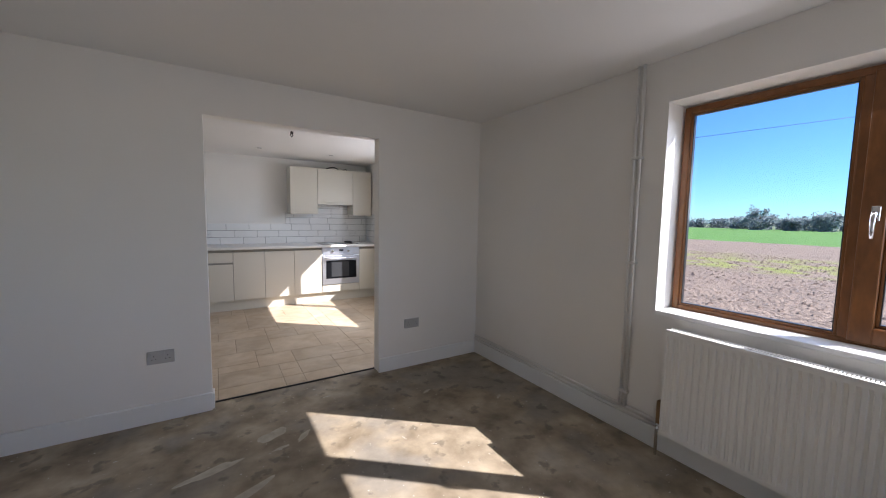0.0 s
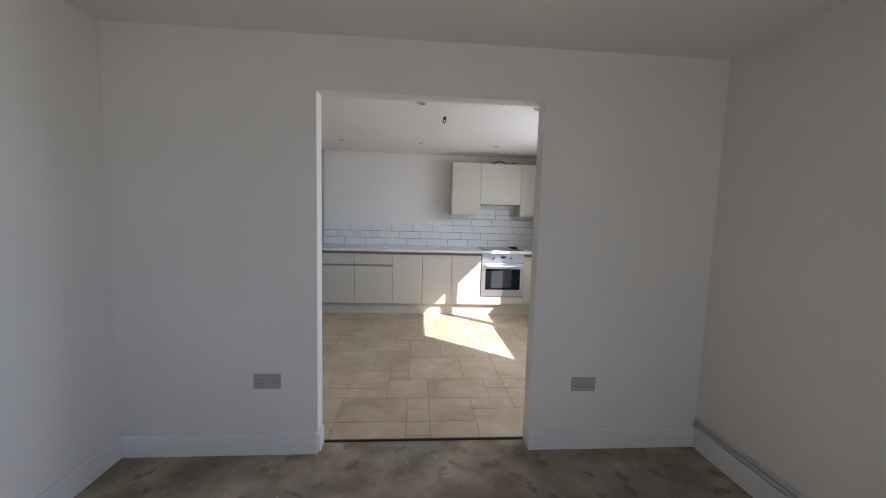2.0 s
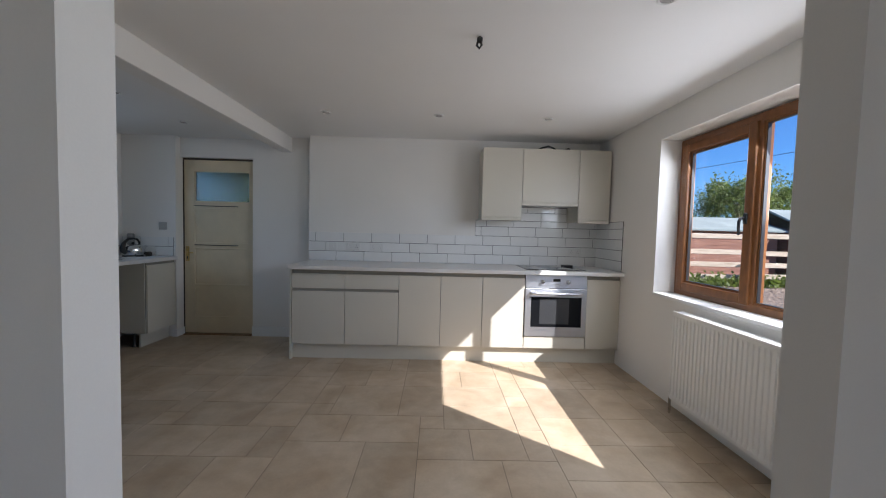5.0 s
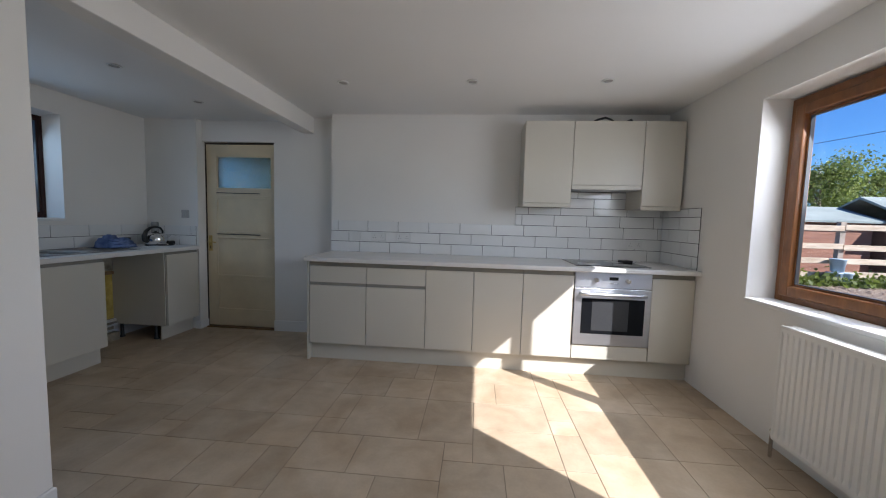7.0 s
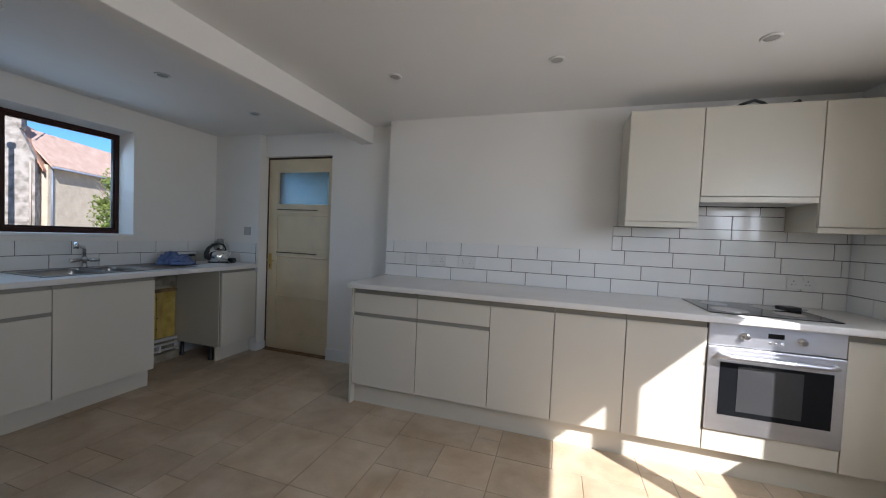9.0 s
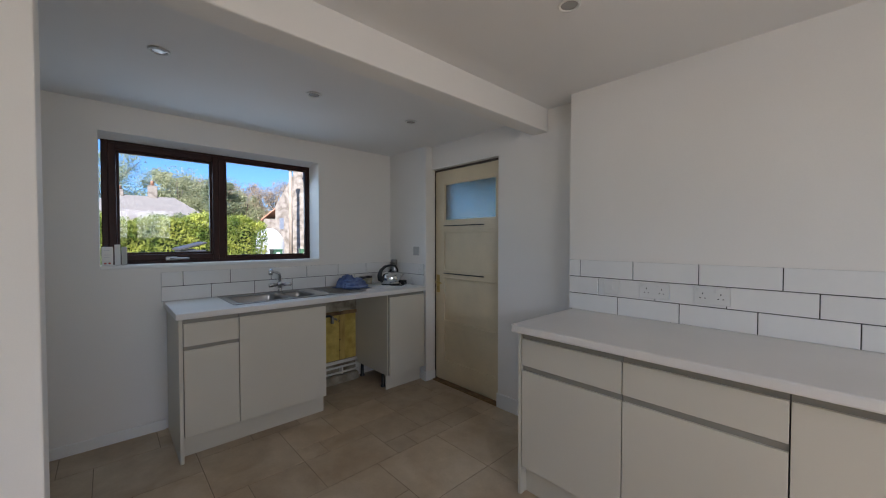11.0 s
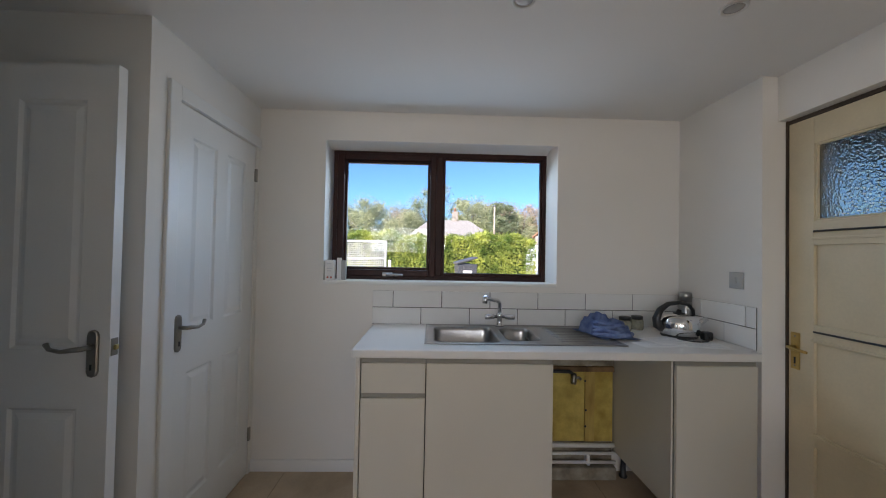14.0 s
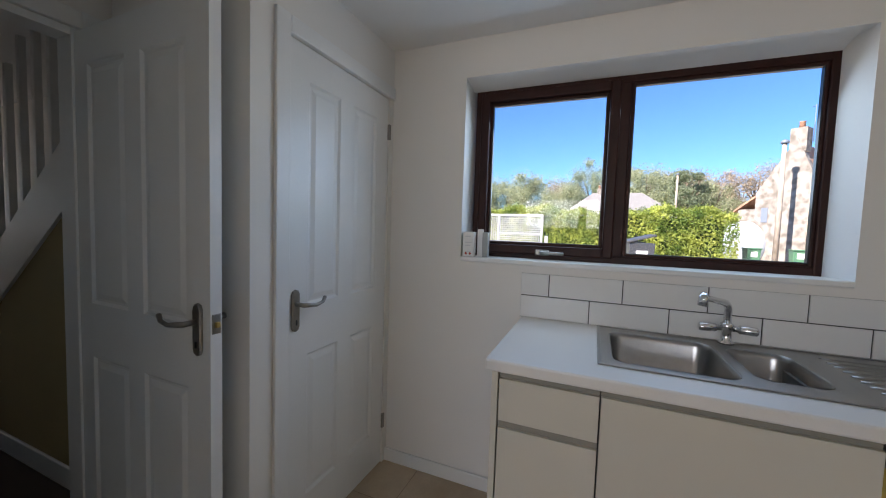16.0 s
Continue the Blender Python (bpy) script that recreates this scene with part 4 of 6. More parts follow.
part("end_strip", box(WX0, WX1 - 0.008, 4.6535, 4.6548, 0.8735, 0.9085), WORKTOP, top)


def bowl(x0, x1, y0, y1, depth, z, r=0.05):
    """An open steel bowl with round corners, its rim at z."""
    own, rings = bmesh.new(), []
    for inset, dz in ((-0.006, 0.0), (0.0, -0.004), (0.004, -0.02), (0.012, -depth + 0.03), (0.03, -depth + 0.006), (0.06, -depth)):
        ring = []
        for cx, cy, a0 in ((x1 - r, y1 - r, 0), (x0 + r, y1 - r, 90), (x0 + r, y0 + r, 180), (x1 - r, y0 + r, 270)):
            for k in range(6):
                a = radians(a0 + 90 * k / 5)
                rr = max(r - inset, 0.005)
                ring.append(own.verts.new((cx + rr * math.cos(a), cy + rr * math.sin(a), z + dz)))
        rings.append(ring)
    for a, c in zip(rings, rings[1:]):
        for k in range(len(a)):
            own.faces.new((a[k], a[(k + 1) % len(a)], c[(k + 1) % len(a)], c[k])).smooth = True
    own.faces.new(rings[-1])
    return own


sink = thing("sink", (-2.63, 5.48, 0.91), "stainless steel bowl-and-a-half sink with drainer", "sink")
SX0, SX1, SY0, SY1, SZ = -2.878, -2.383, 4.978, 5.985, 0.9135
bowls = [(-2.80, -2.435, 5.025, 5.365), (-2.775, -2.475, 5.405, 5.585)]
bm = bmesh.new()
xs = [SX0 + 0.012, *sorted({bowls[0][0], bowls[0][1], bowls[1][0], bowls[1][1]}), SX1 - 0.012]
ys = [SY0 + 0.012, bowls[0][2], bowls[0][3], bowls[1][2], bowls[1][3], SY1 - 0.012]
grid = [[bm.verts.new((x, y, SZ - 0.0015)) for y in ys] for x in xs]
for i in range(len(xs) - 1):
    for j in range(len(ys) - 1):
        cx, cy = (xs[i] + xs[i + 1]) / 2, (ys[j] + ys[j + 1]) / 2
        if not any(b0 < cx < b1 and c0 < cy < c1 for b0, b1, c0, c1 in bowls):
            bm.faces.new((grid[i][j], grid[i + 1][j], grid[i + 1][j + 1], grid[i][j + 1]))
top = part("sink_top", bm, STEEL, sink)
bm = bmesh.new()
for r in ((SX0, SX0 + 0.013, SY0, SY1), (SX1 - 0.013, SX1, SY0, SY1), (SX0 + 0.013, SX1 - 0.013, SY0, SY0 + 0.013), (SX0 + 0.013, SX1 - 0.013, SY1 - 0.013, SY1)):
    box(*r, 0.9103, 0.9165, 0.0025, bm)
part("rim", bm, STEEL, sink)
for b0, b1, c0, c1 in bowls:
    bw = part("bowl", bowl(b0, b1, c0, c1, 0.15, SZ), STEEL, sink)
    part("drain", lathe([(0.035, 0), (0.035, 0.003), (0.024, 0.004), (0.022, 0.001)], None, 20, ((b0 + b1) / 2, (c0 + c1) / 2, SZ - 0.15)), CHROME, bw)
    # corner webs between the square cut and the round bowl
    web = bmesh.new()
    for sx, sy in ((b0, c0), (b0, c1), (b1, c0), (b1, c1)):
        dx, dy = (1 if sx == b0 else -1), (1 if sy == c0 else -1)
        ring = [web.verts.new((sx, sy, SZ - 0.0012))]
        for k in range(6):
            a = radians(90 * k / 5)
            ring.append(web.verts.new((sx + dx * (0.05 - 0.056 * math.sin(a)), sy + dy * (0.05 - 0.056 * math.cos(a)), SZ - 0.0012)))
        web.faces.new(ring)
    part("bowl_corner", web, STEEL, bw)["kind"] = "stuff"
for k in range(9):
    x = -2.80 + k * 0.042
    part("drainer_ridge", tube([(x, 5.68, SZ - 0.0040), (x, 5.72, SZ - 0.0032), (x, 5.93, SZ - 0.0022), (x, 5.955, SZ - 0.0040)], 0.0056, None, 8), STEEL, sink)
tap = thing("mixer_tap", (-2.845, 5.43, 0.913), "chrome two-handle kitchen mixer tap", "tap")
part("body", lathe([(0.026, 0), (0.026, 0.008), (0.018, 0.014), (0.016, 0.05), (0.022, 0.055), (0.022, 0.075), (0.016, 0.082)], None, 20, (-2.845, 5.43, 0.913)), CHROME, tap)
part("spout", tube([(-2.845, 5.43, 0.985), (-2.845, 5.43, 1.045), (-2.842, 5.427, 1.058), (-2.832, 5.418, 1.068), (-2.818, 5.405, 1.074), (-2.745, 5.335, 1.094), (-2.730, 5.322, 1.096)], [0.013, 0.013, 0.013, 0.013, 0.013, 0.012, 0.012], sides=14), CHROME, tap)
part("nozzle", tube([(-2.738, 5.329, 1.108), (-2.733, 5.324, 1.098), (-2.727, 5.319, 1.066)], [0.013, 0.017, 0.0155], sides=14), CHROME, tap)
for s in (-1, 1):
    part("tap_handle", tube([(-2.845, 5.43 + s * 0.018, 0.972), (-2.843, 5.43 + s * 0.034, 0.972), (-2.842, 5.43 + s * 0.037, 0.972), (-2.836, 5.43 + s * 0.088, 0.971), (-2.836, 5.43 + s * 0.092, 0.971)], [0.011, 0.011, 0.0165, 0.0165, 0.013], sides=12), CHROME, tap)

# empty appliance gap
lining = thing("back_panel", (-2.88, 5.88, 0.078), "old yellow painted boards at the back of the gap", "panel")
for y0, y1 in ((5.60, 5.972), (6.036, 6.15)):
    part("board", box(-2.899, -2.86, y0, y1, 0.207, 0.868, 0.0015), YELLOW, lining)
part("batten", box(-2.899, -2.854, 5.974, 6.034, 0.207, 0.638, 0.002), STAINED, lining, "stained pinkish timber batten")
part("foot_board", box(-2.899, -2.866, 5.60, 6.15, 0.078, 0.205, 0.002), PLASTER, lining, "dirty bare board")
for z in (0.30, 0.40, 0.58):
    part("knot", moved(lathe([(0.007, 0), (0.006, 0.0008), (0.001, 0.001)], None, 10), Matrix.Translation((-2.854, 5.982 + 0.01 * math.sin(40 * z), z)) @ Matrix.Rotation(radians(90), 4, "Y")), BLACK, lining)
solo("timber_rail", box(-2.859, -2.838, 5.60, 6.15, 0.64, 0.672, 0.003), OLDWOOD, "rough brown timber rail above the yellow board", "rail")
solo("plaster_strip", box(-2.859, -2.842, 5.60, 6.15, 0.676, 0.866, 0.004), PLASTER, "bare patchy plaster below the worktop", "plaster")
gap_pipes = thing("waste_pipes", (-2.84, 5.88, 0.15), "white waste pipes along the foot of the wall", "pipes")
part("pipe", tube([(-2.845, 5.592, 0.190), (-2.845, 6.152, 0.190)], 0.014, sides=12), PIPE, gap_pipes)
part("pipe", tube([(-2.83, 5.592, 0.148), (-2.83, 6.152, 0.148)], 0.0095, sides=12), PIPE, gap_pipes)
part("pipe", tube([(-2.82, 5.592, 0.100), (-2.82, 6.152, 0.100)], 0.0095, sides=12), PIPE, gap_pipes)
for y in (5.98,):
    part("pipe_clip", box(-2.86, -2.808, y - 0.008, y + 0.008, 0.085, 0.145, 0.003), PIPE, gap_pipes)
solo("plaster_ledge", box(-2.899, -2.80, 5.60, 6.15, 0.0, 0.075, 0.008), PLASTER, "rough dirty plaster ledge at the wall foot", "ledge")
valve = thing("stop_valve", (-2.82, 5.88, 0.58), "dark stop valve hanging below the worktop", "valve")
part("body", lathe([(0.016, 0), (0.018, 0.02), (0.012, 0.03), (0.018, 0.05), (0.014, 0.062)], None, 14, (-2.815, 5.885, 0.575)), PEWTER, valve)
part("lever", tube([(-2.815, 5.885, 0.630), (-2.815, 5.86, 0.648), (-2.82, 5.60, 0.655)], 0.011), BLACK, valve)
part("outlet", tube([(-2.815, 5.885, 0.61), (-2.815, 5.92, 0.612), (-2.82, 5.93, 0.60)], 0.009), PEWTER, valve)


# ---- sockets, switches, lamps ----
def socket(base, w, face, plate_mat=PLASTIC, double=True, label="double wall socket", blank=False):
    """A wall plate centred at base on a wall that faces -y ("y") or +x ("x")."""
    s = thing("wall_socket" if not blank else "light_switch", base, label, "socket" if not blank else "switch")
    h, turn = 0.086, Matrix.Rotation(radians(90), 4, "Z") if face == "x" else Matrix.Identity(4)
    m = Matrix.Translation(base) @ turn
    pl = part("plate", moved(box(-w / 2, w / 2, -0.009, 0, -h / 2, h / 2, 0.003), m), plate_mat, s)
    for cx in ((-w / 4, w / 4) if double else (0.0,)):
        if blank:
            part("rocker", moved(box(cx - 0.008, cx + 0.008, -0.013, -0.008, -0.014, 0.014, 0.002), m), plate_mat, s)
            continue
        pins = bmesh.new()
        box(cx - 0.002, cx + 0.002, -0.0098, -0.008, 0.006, 0.014, 0, pins)
        box(cx - 0.013, cx - 0.007, -0.0098, -0.008, -0.014, -0.010, 0, pins)
        box(cx + 0.007, cx + 0.013, -0.0098, -0.008, -0.014, -0.010, 0, pins)
        part("pin_holes", moved(pins, m), BLACK, pl)
        part("rocker", moved(box(cx - 0.02 - 0.005, cx - 0.02 + 0.005, -0.013, -0.008, 0.018, 0.034, 0.002), m), plate_mat, s)
    return s


socket((-0.262, 3.0699, 0.42), 0.146, "y", GREY_PLATE, True, "grey double socket on the living room wall")
socket((1.575, 3.0699, 0.392), 0.146, "y", GREY_PLATE, True, "grey double socket on the living room wall")
socket((-0.549, 6.531, 1.07), 0.086, "y", PLASTIC, False, "white fused switch on the tiles", blank=True)
socket((-0.326, 6.531, 1.07), 0.146, "y", PLASTIC, True, "white double socket on the tiles")
socket((-0.072, 6.531, 1.07), 0.146, "y", PLASTIC, True, "white double socket on the tiles")
socket((2.14, 6.531, 1.07), 0.146, "y", PLASTIC, True, "white double socket beside the hob")
socket((-2.452, 6.5915, 1.242), 0.086, "y", GREY_PLATE, False, "grey switch above the worktop corner", blank=True)


def downlight(base):
    d = thing("downlight", base, "unlit white recessed ceiling downlight", "downlight", "recessed ceiling downlights")
    x, y, z = base
    part("ring", lathe([(0.036, -0.001), (0.044, 0.0), (0.044, -0.004), (0.040, -0.008), (0.033, -0.006), (0.033, -0.002)], None, 28, base), PLASTIC, d)
    part("lens", lathe([(0.0325, -0.001), (0.031, -0.0035), (0.02, -0.0045), (0.005, -0.005)], None, 24, base), LENS, d)
    return d


first = downlight((-0.385, 4.075, KC))
for x in (0.578, 1.546):
    copy_thing(first, Matrix.Translation((x, 4.065, KC)))
for x in (-0.395, 0.585, 1.546):
    copy_thing(first, Matrix.Translation((x, 5.715, KC)))
for y in (4.56, 5.312, 6.06):
    copy_thing(first, Matrix.Translation((-1.855, y, NC)))

wire = thing("ceiling_cable", (0.79, 4.42, KC), "loose black cable hanging from the ceiling", "cable")
part("cable", tube([(0.79, 4.42, KC + 0.02), (0.79, 4.42, KC - 0.015), (0.80, 4.415, KC - 0.045), (0.788, 4.41, KC - 0.065), (0.775, 4.42, KC - 0.045), (0.782, 4.425, KC - 0.02)], 0.006), BLACK, wire)
part("connector", box(0.776, 0.804, 4.408, 4.432, KC - 0.03, KC - 0.006, 0.004), BLACK, wire)


# ---- radiators and pipes ----
def radiator(wall, y0, y1, z0, z1, label):
    """A ribbed panel radiator on a wall that faces -x."""
    r = thing("radiator", (wall - 0.08, (y0 + y1) / 2, z0), label, "radiator", "panel radiators")
    xf, xb = wall - 0.118, wall - 0.055
    own = bmesh.new()
    n = max(2, round((y1 - y0) / 0.0335))
    step = (y1 - y0) / n
    line = []
    for k in range(n):
        a = y0 + k * step
        for u, d in ((0.0, 0.0), (0.22, 0.0), (0.36, 0.007), (0.66, 0.007), (0.80, 0.0)):
            line.append((a + u * step, xf + d))
    line.append((y1, xf))
    rows = []
    for z, flat in ((z0, True), (z0 + 0.022, True), (z0 + 0.045, False), (z1 - 0.05, False), (z1 - 0.026, True), (z1, True)):
        rows.append([own.verts.new((xf + (0.002 if z in (z0, z1) else 0) if flat else x, y, z)) for y, x in line])
    for a, c in zip(rows, rows[1:]):
        for k in range(len(a) - 1):
            own.faces.new((a[k], a[k + 1], c[k + 1], c[k]))
    part("front_panel", own, RAD, r)
    part("back_panel", box(xf + 0.013, xb, y0 + 0.004, y1 - 0.004, z0 + 0.012, z1 - 0.016), RAD, r)
    bm = bmesh.new()
    box(xf - 0.002, xf + 0.010, y0 - 0.002, y1 + 0.002, z1 - 0.012, z1 + 0.004, 0.003, bm)
    box(xb - 0.008, xb + 0.003, y0 - 0.002, y1 + 0.002, z1 - 0.012, z1 + 0.004, 0.003, bm)
    k = y0 + 0.012
    while k < y1 - 0.01:
        box(xf + 0.010, xb - 0.008, k, k + 0.008, z1 - 0.006, z1 + 0.002, 0, bm)
        k += 0.0125
    part("top_grille", bm, RAD, r)
    for y in (y0, y1):
        part("side_cheek", box(xf, xb, *((y - 0.003, y) if y == y0 else (y, y + 0.003)), z0 + 0.01, z1 - 0.004), RAD, r)
    tail = part("valve", tube([(xf + 0.03, y1 + 0.02, z0 + 0.03), (xf + 0.03, y1 + 0.03, z0 + 0.0), (xf + 0.03, y1 + 0.03, 0.0)], [0.012, 0.010, 0.0085]), CHROME, r)
    part("union", tube([(xf + 0.03, y1 - 0.01, z0 + 0.03), (xf + 0.03, y1 + 0.035, z0 + 0.03)], 0.011), CHROME, tail)
    for y in (y0 + 0.2, y1 - 0.2):
        part("bracket", box(xb, wall, y - 0.015, y + 0.015, z0 + 0.1, z1 - 0.08), RAD, r)
    return r


radiator(2.315, -0.42, 1.158, 0.148, 0.758, "white ribbed panel radiator under the living room window")
radiator(2.385, 3.62, 4.992, 0.122, 0.742, "white ribbed panel radiator under the kitchen window")
risers = thing("heating_risers", (2.295, 1.44, 0), "pair of white painted pipes up to the ceiling", "pipes")
for y in (1.428, 1.462):
    part("pipe", tube([(2.296, y, 0.16), (2.296, y, LC)], 0.0085, sides=10), PIPE, risers)
for z in (0.26, 1.10, 1.75):
    part("pipe_clip", box(2.285, 2.315, 1.412, 1.478, z - 0.008, z + 0.008, 0.003), PIPE, risers)
runs = thing("heating_pipes", (2.3, 2.2, 0.13), "two white pipes along the top of the skirting", "pipes")
for z, x in ((0.135, 2.302), (0.165, 2.304)):
    part("pipe", tube([(x, 1.19, z), (x, 3.06, z)], 0.0085, sides=10), PIPE, runs)
solo("wood_block", box(2.272, 2.314, 1.175, 1.222, 0.13, 0.30, 0.006), OLDWOOD, "small brown wooden block beside the radiator", "wood block")

# ---- small things on the sink run and sill ----
kettle = thing("kettle", (-2.64, 6.40, 0.91), "polished steel kettle with a black handle", "kettle")
KX, KY = -2.64, 6.415
body = lathe([(0.085, 0.0), (0.097, 0.010), (0.101, 0.04), (0.100, 0.080), (0.092, 0.106), (0.072, 0.122), (0.040, 0.130), (0.006, 0.132)], None, 28, (KX, KY, 0.922))
part("body", body, CHROME, kettle)
part("base", lathe([(0.086, 0), (0.090, 0.006), (0.086, 0.012)], None, 24, (KX, KY, 0.910)), BLACK, kettle)
part("spout", tube([(KX + 0.01, KY + 0.085, 0.985), (KX + 0.02, KY + 0.11, 1.005), (KX + 0.03, KY + 0.135, 1.030)], [0.024, 0.017, 0.012], sides=12), CHROME, kettle)
part("lid", lathe([(0.030, 0), (0.028, 0.006), (0.012, 0.010), (0.012, 0.022), (0.008, 0.026)], None, 18, (KX, KY, 1.052)), BLACK, kettle)
part("handle", tube([(KX, KY - 0.088, 0.955), (KX, KY - 0.118, 0.975), (KX, KY - 0.125, 1.02), (KX, KY - 0.105, 1.075), (KX, KY - 0.06, 1.112), (KX, KY, 1.122), (KX, KY + 0.05, 1.112), (KX, KY + 0.078, 1.075), (KX, KY + 0.082, 1.03)], [0.020, 0.024, 0.022, 0.018, 0.014, 0.012, 0.011, 0.009, 0.008], sides=10), BLACK, kettle)
kettle.matrix_basis = Matrix.Translation((KX, KY, 0.91)) @ Matrix.Diagonal((1.04, 1.04, 0.90, 1)) @ Matrix.Translation((-KX, -KY, -0.91)) @ kettle.matrix_basis
flask = thing("steel_flask", (-2.77, 6.54, 0.91), "tall brushed steel flask with screw cup", "flask")
part("body", lathe([(0.033, 0.0), (0.035, 0.006), (0.035, 0.165), (0.030, 0.18)], None, 22, (-2.77, 6.545, 0.91)), STEEL, flask)
part("cup", lathe([(0.034, 0.0), (0.034, 0.045), (0.030, 0.056), (0.02, 0.058)], None, 22, (-2.77, 6.545, 1.092)), STEEL, flask)
jar = thing("glass_jar", (-2.80, 6.19, 0.91), "small olive glass jar with a dark lid", "jar", "jars beside the kettle")
part("body", lathe([(0.034, 0.0), (0.037, 0.006), (0.037, 0.052), (0.031, 0.062)], None, 20, (-2.80, 6.19, 0.91)), JAR_GLASS, jar)
part("lid", lathe([(0.034, 0.0), (0.034, 0.018), (0.030, 0.020)], None, 20, (-2.80, 6.19, 0.972)), BLACK, jar)
copy_thing(jar, Matrix.Translation((-2.835, 6.285, 0.91)))
cloth = bmesh.new()
NU, NV = 64, 52
rows_ = []
for iu in range(NU + 1):
    line_ = []
    for iv in range(NV + 1):
        a, b = iu / NU * 2 - 1, iv / NV * 2 - 1
        p = Vector((a * 1.5, b * 1.5, 0.3))
        warp = Vector((noise.noise(p + Vector((5, 0, 0))), noise.noise(p + Vector((0, 7, 0))), 0))
        q = p + 0.6 * warp
        high = 0.0
        for ca, cb, ra, rb, tall in ((-0.30, -0.30, 0.66, 0.62, 0.098), (0.05, 0.20, 0.80, 0.66, 0.072), (0.50, 0.10, 0.46, 0.80, 0.026), (0.30, -0.45, 0.55, 0.45, 0.034)):
            d2 = ((a - ca) / ra) ** 2 + ((b - cb) / rb) ** 2
            high = max(high, tall * math.sqrt(max(0.0, 1 - d2)))
        layer = 0.024
        k = high * (1 + 0.40 * noise.noise(q * 1.3 + Vector((2, 9, 1)))) / layer + 0.35 * noise.noise(q * 2.1)
        step = min(1.0, max(0.0, (k - math.floor(k) - 0.45) / 0.5))
        edge = min(1.0, 6 * (1 - max(abs(a), abs(b))))
        ripple = math.sin(4.0 * q.x + 9.0 * q.y + 3.0 * noise.noise(q))
        z = edge * (layer * (math.floor(k) + step * step * (3 - 2 * step)) + 0.004 * ripple + 0.006 * abs(noise.noise(q * 3.0)))
        line_.append(cloth.verts.new((-2.635 + 0.135 * a + 0.030 * warp.x, 5.985 + 0.108 * b + 0.040 * warp.y + 0.03 * a, 0.9195 + 1.15 * z)))
    rows_.append(line_)
for iu in range(NU):
    for iv in range(NV):
        cloth.faces.new((rows_[iu][iv], rows_[iu + 1][iv], rows_[iu + 1][iv + 1], rows_[iu][iv + 1])).smooth = True
for v in cloth.verts:
    v.co.z += max(0.0, 0.9195 - v.co.z)
bmesh.ops.solidify(cloth, geom=cloth.faces[:], thickness=0.003)
towel = thing("blue_cloth", (-2.635, 5.985, 0.9195), "crumpled blue cloth lying folded on the drainer", "cloth")
part("mound", cloth, CLOTH, towel)
for k in range(4):
    z, out, sag = 0.933 + 0.016 * k, 0.024 * k, 0.010 * math.sin(2.3 * k)
    part("fold", tube([(-2.560 - out, 5.885 + 0.012 * k, z), (-2.525 - out + sag, 5.930, z + 0.004 + sag), (-2.512 - out, 5.990 + sag, z - 0.003 - 0.5 * sag), (-2.520 - out - sag, 6.050 - 0.010 * k, z + 0.004 - sag), (-2.545 - out, 6.090 - 0.012 * k, z + 0.004), (-2.585 - out, 6.085 - 0.014 * k, z + 0.003), (-2.600 - out, 6.030, z + 0.006)],
         [0.006, 0.011, 0.013, 0.012, 0.013, 0.011, 0.007], sides=10), CLOTH, towel)
for x, y, turn, z in ((-2.45, 6.16, 0.10, 0.9105), (-2.44, 6.40, -0.25, 0.9105), (-2.52, 6.26, 0.3, 0.9125)):
    pm = Matrix.Translation((x, y, z)) @ Matrix.Rotation(turn, 4, "Z")
    sheet = thing("paper_sheet", (x, y, z), "white printed paper sheet on the worktop", "paper", "papers beside the kettle")
    page = part("page", moved(box(-0.074, 0.074, -0.105, 0.105, 0, 0.0012), pm), PAPER, sheet)
    bars = bmesh.new()
    for k in range(7):
        box(-0.055 + k * 0.016, -0.049 + k * 0.016, -0.085, 0.085 - 0.03 * (k % 3), 0.0013, 0.0017, 0, bars)
    part("print", moved(bars, pm), INK, page)
lead = thing("kettle_lead", (-2.5, 6.4, 0.91), "black mains lead with a plug", "cable")
part("cable", tube([(KX + 0.05, KY - 0.06, 0.93), (KX + 0.075, 6.35, 0.92), (-2.545, 6.345, 0.917), (-2.52, 6.355, 0.916), (-2.495, 6.38, 0.916), (-2.48, 6.42, 0.916), (-2.482, 6.46, 0.918), (-2.50, 6.49, 0.925), (-2.53, 6.50, 0.935)], 0.004), BLACK, lead)
part("plug", box(-2.565, -2.52, 6.475, 6.525, 0.911, 0.958, 0.010), BLACK, lead)
carton = thing("small_carton", (-2.97, 4.36, 1.176), "white printed carton on the window sill", "carton")
cb = part("box", box(-2.945, -2.905, 4.338, 4.395, 1.1765, 1.30, 0.002), PAPER, carton)
bm = bmesh.new()
for k, (a, b2) in enumerate(((1.20, 1.203), (1.23, 1.235), (1.245, 1.25), (1.275, 1.28))):
    box(-2.9052, -2.9042, 4.350, 4.384 - 0.006 * (k % 2), a, b2, 0, bm)
part("print", bm, INK, cb)["kind"] = "stuff"
bm = bmesh.new()
for y in (4.356, 4.377):
    merge(moved(lathe([(0.006, 0), (0.006, 0.0006), (0.001, 0.0007)], None, 14), Matrix.Translation((-2.905, y, 1.192)) @ Matrix.Rotation(radians(90), 4, "Y")), bm)
part("dots", bm, RED_INK, cb)
holder = thing("plastic_holder", (-2.96, 4.42, 1.176), "clear plastic holder with a white card", "holder")
part("card", box(-2.95, -2.944, 4.402, 4.432, 1.1765, 1.315, 0.001), PAPER, holder)
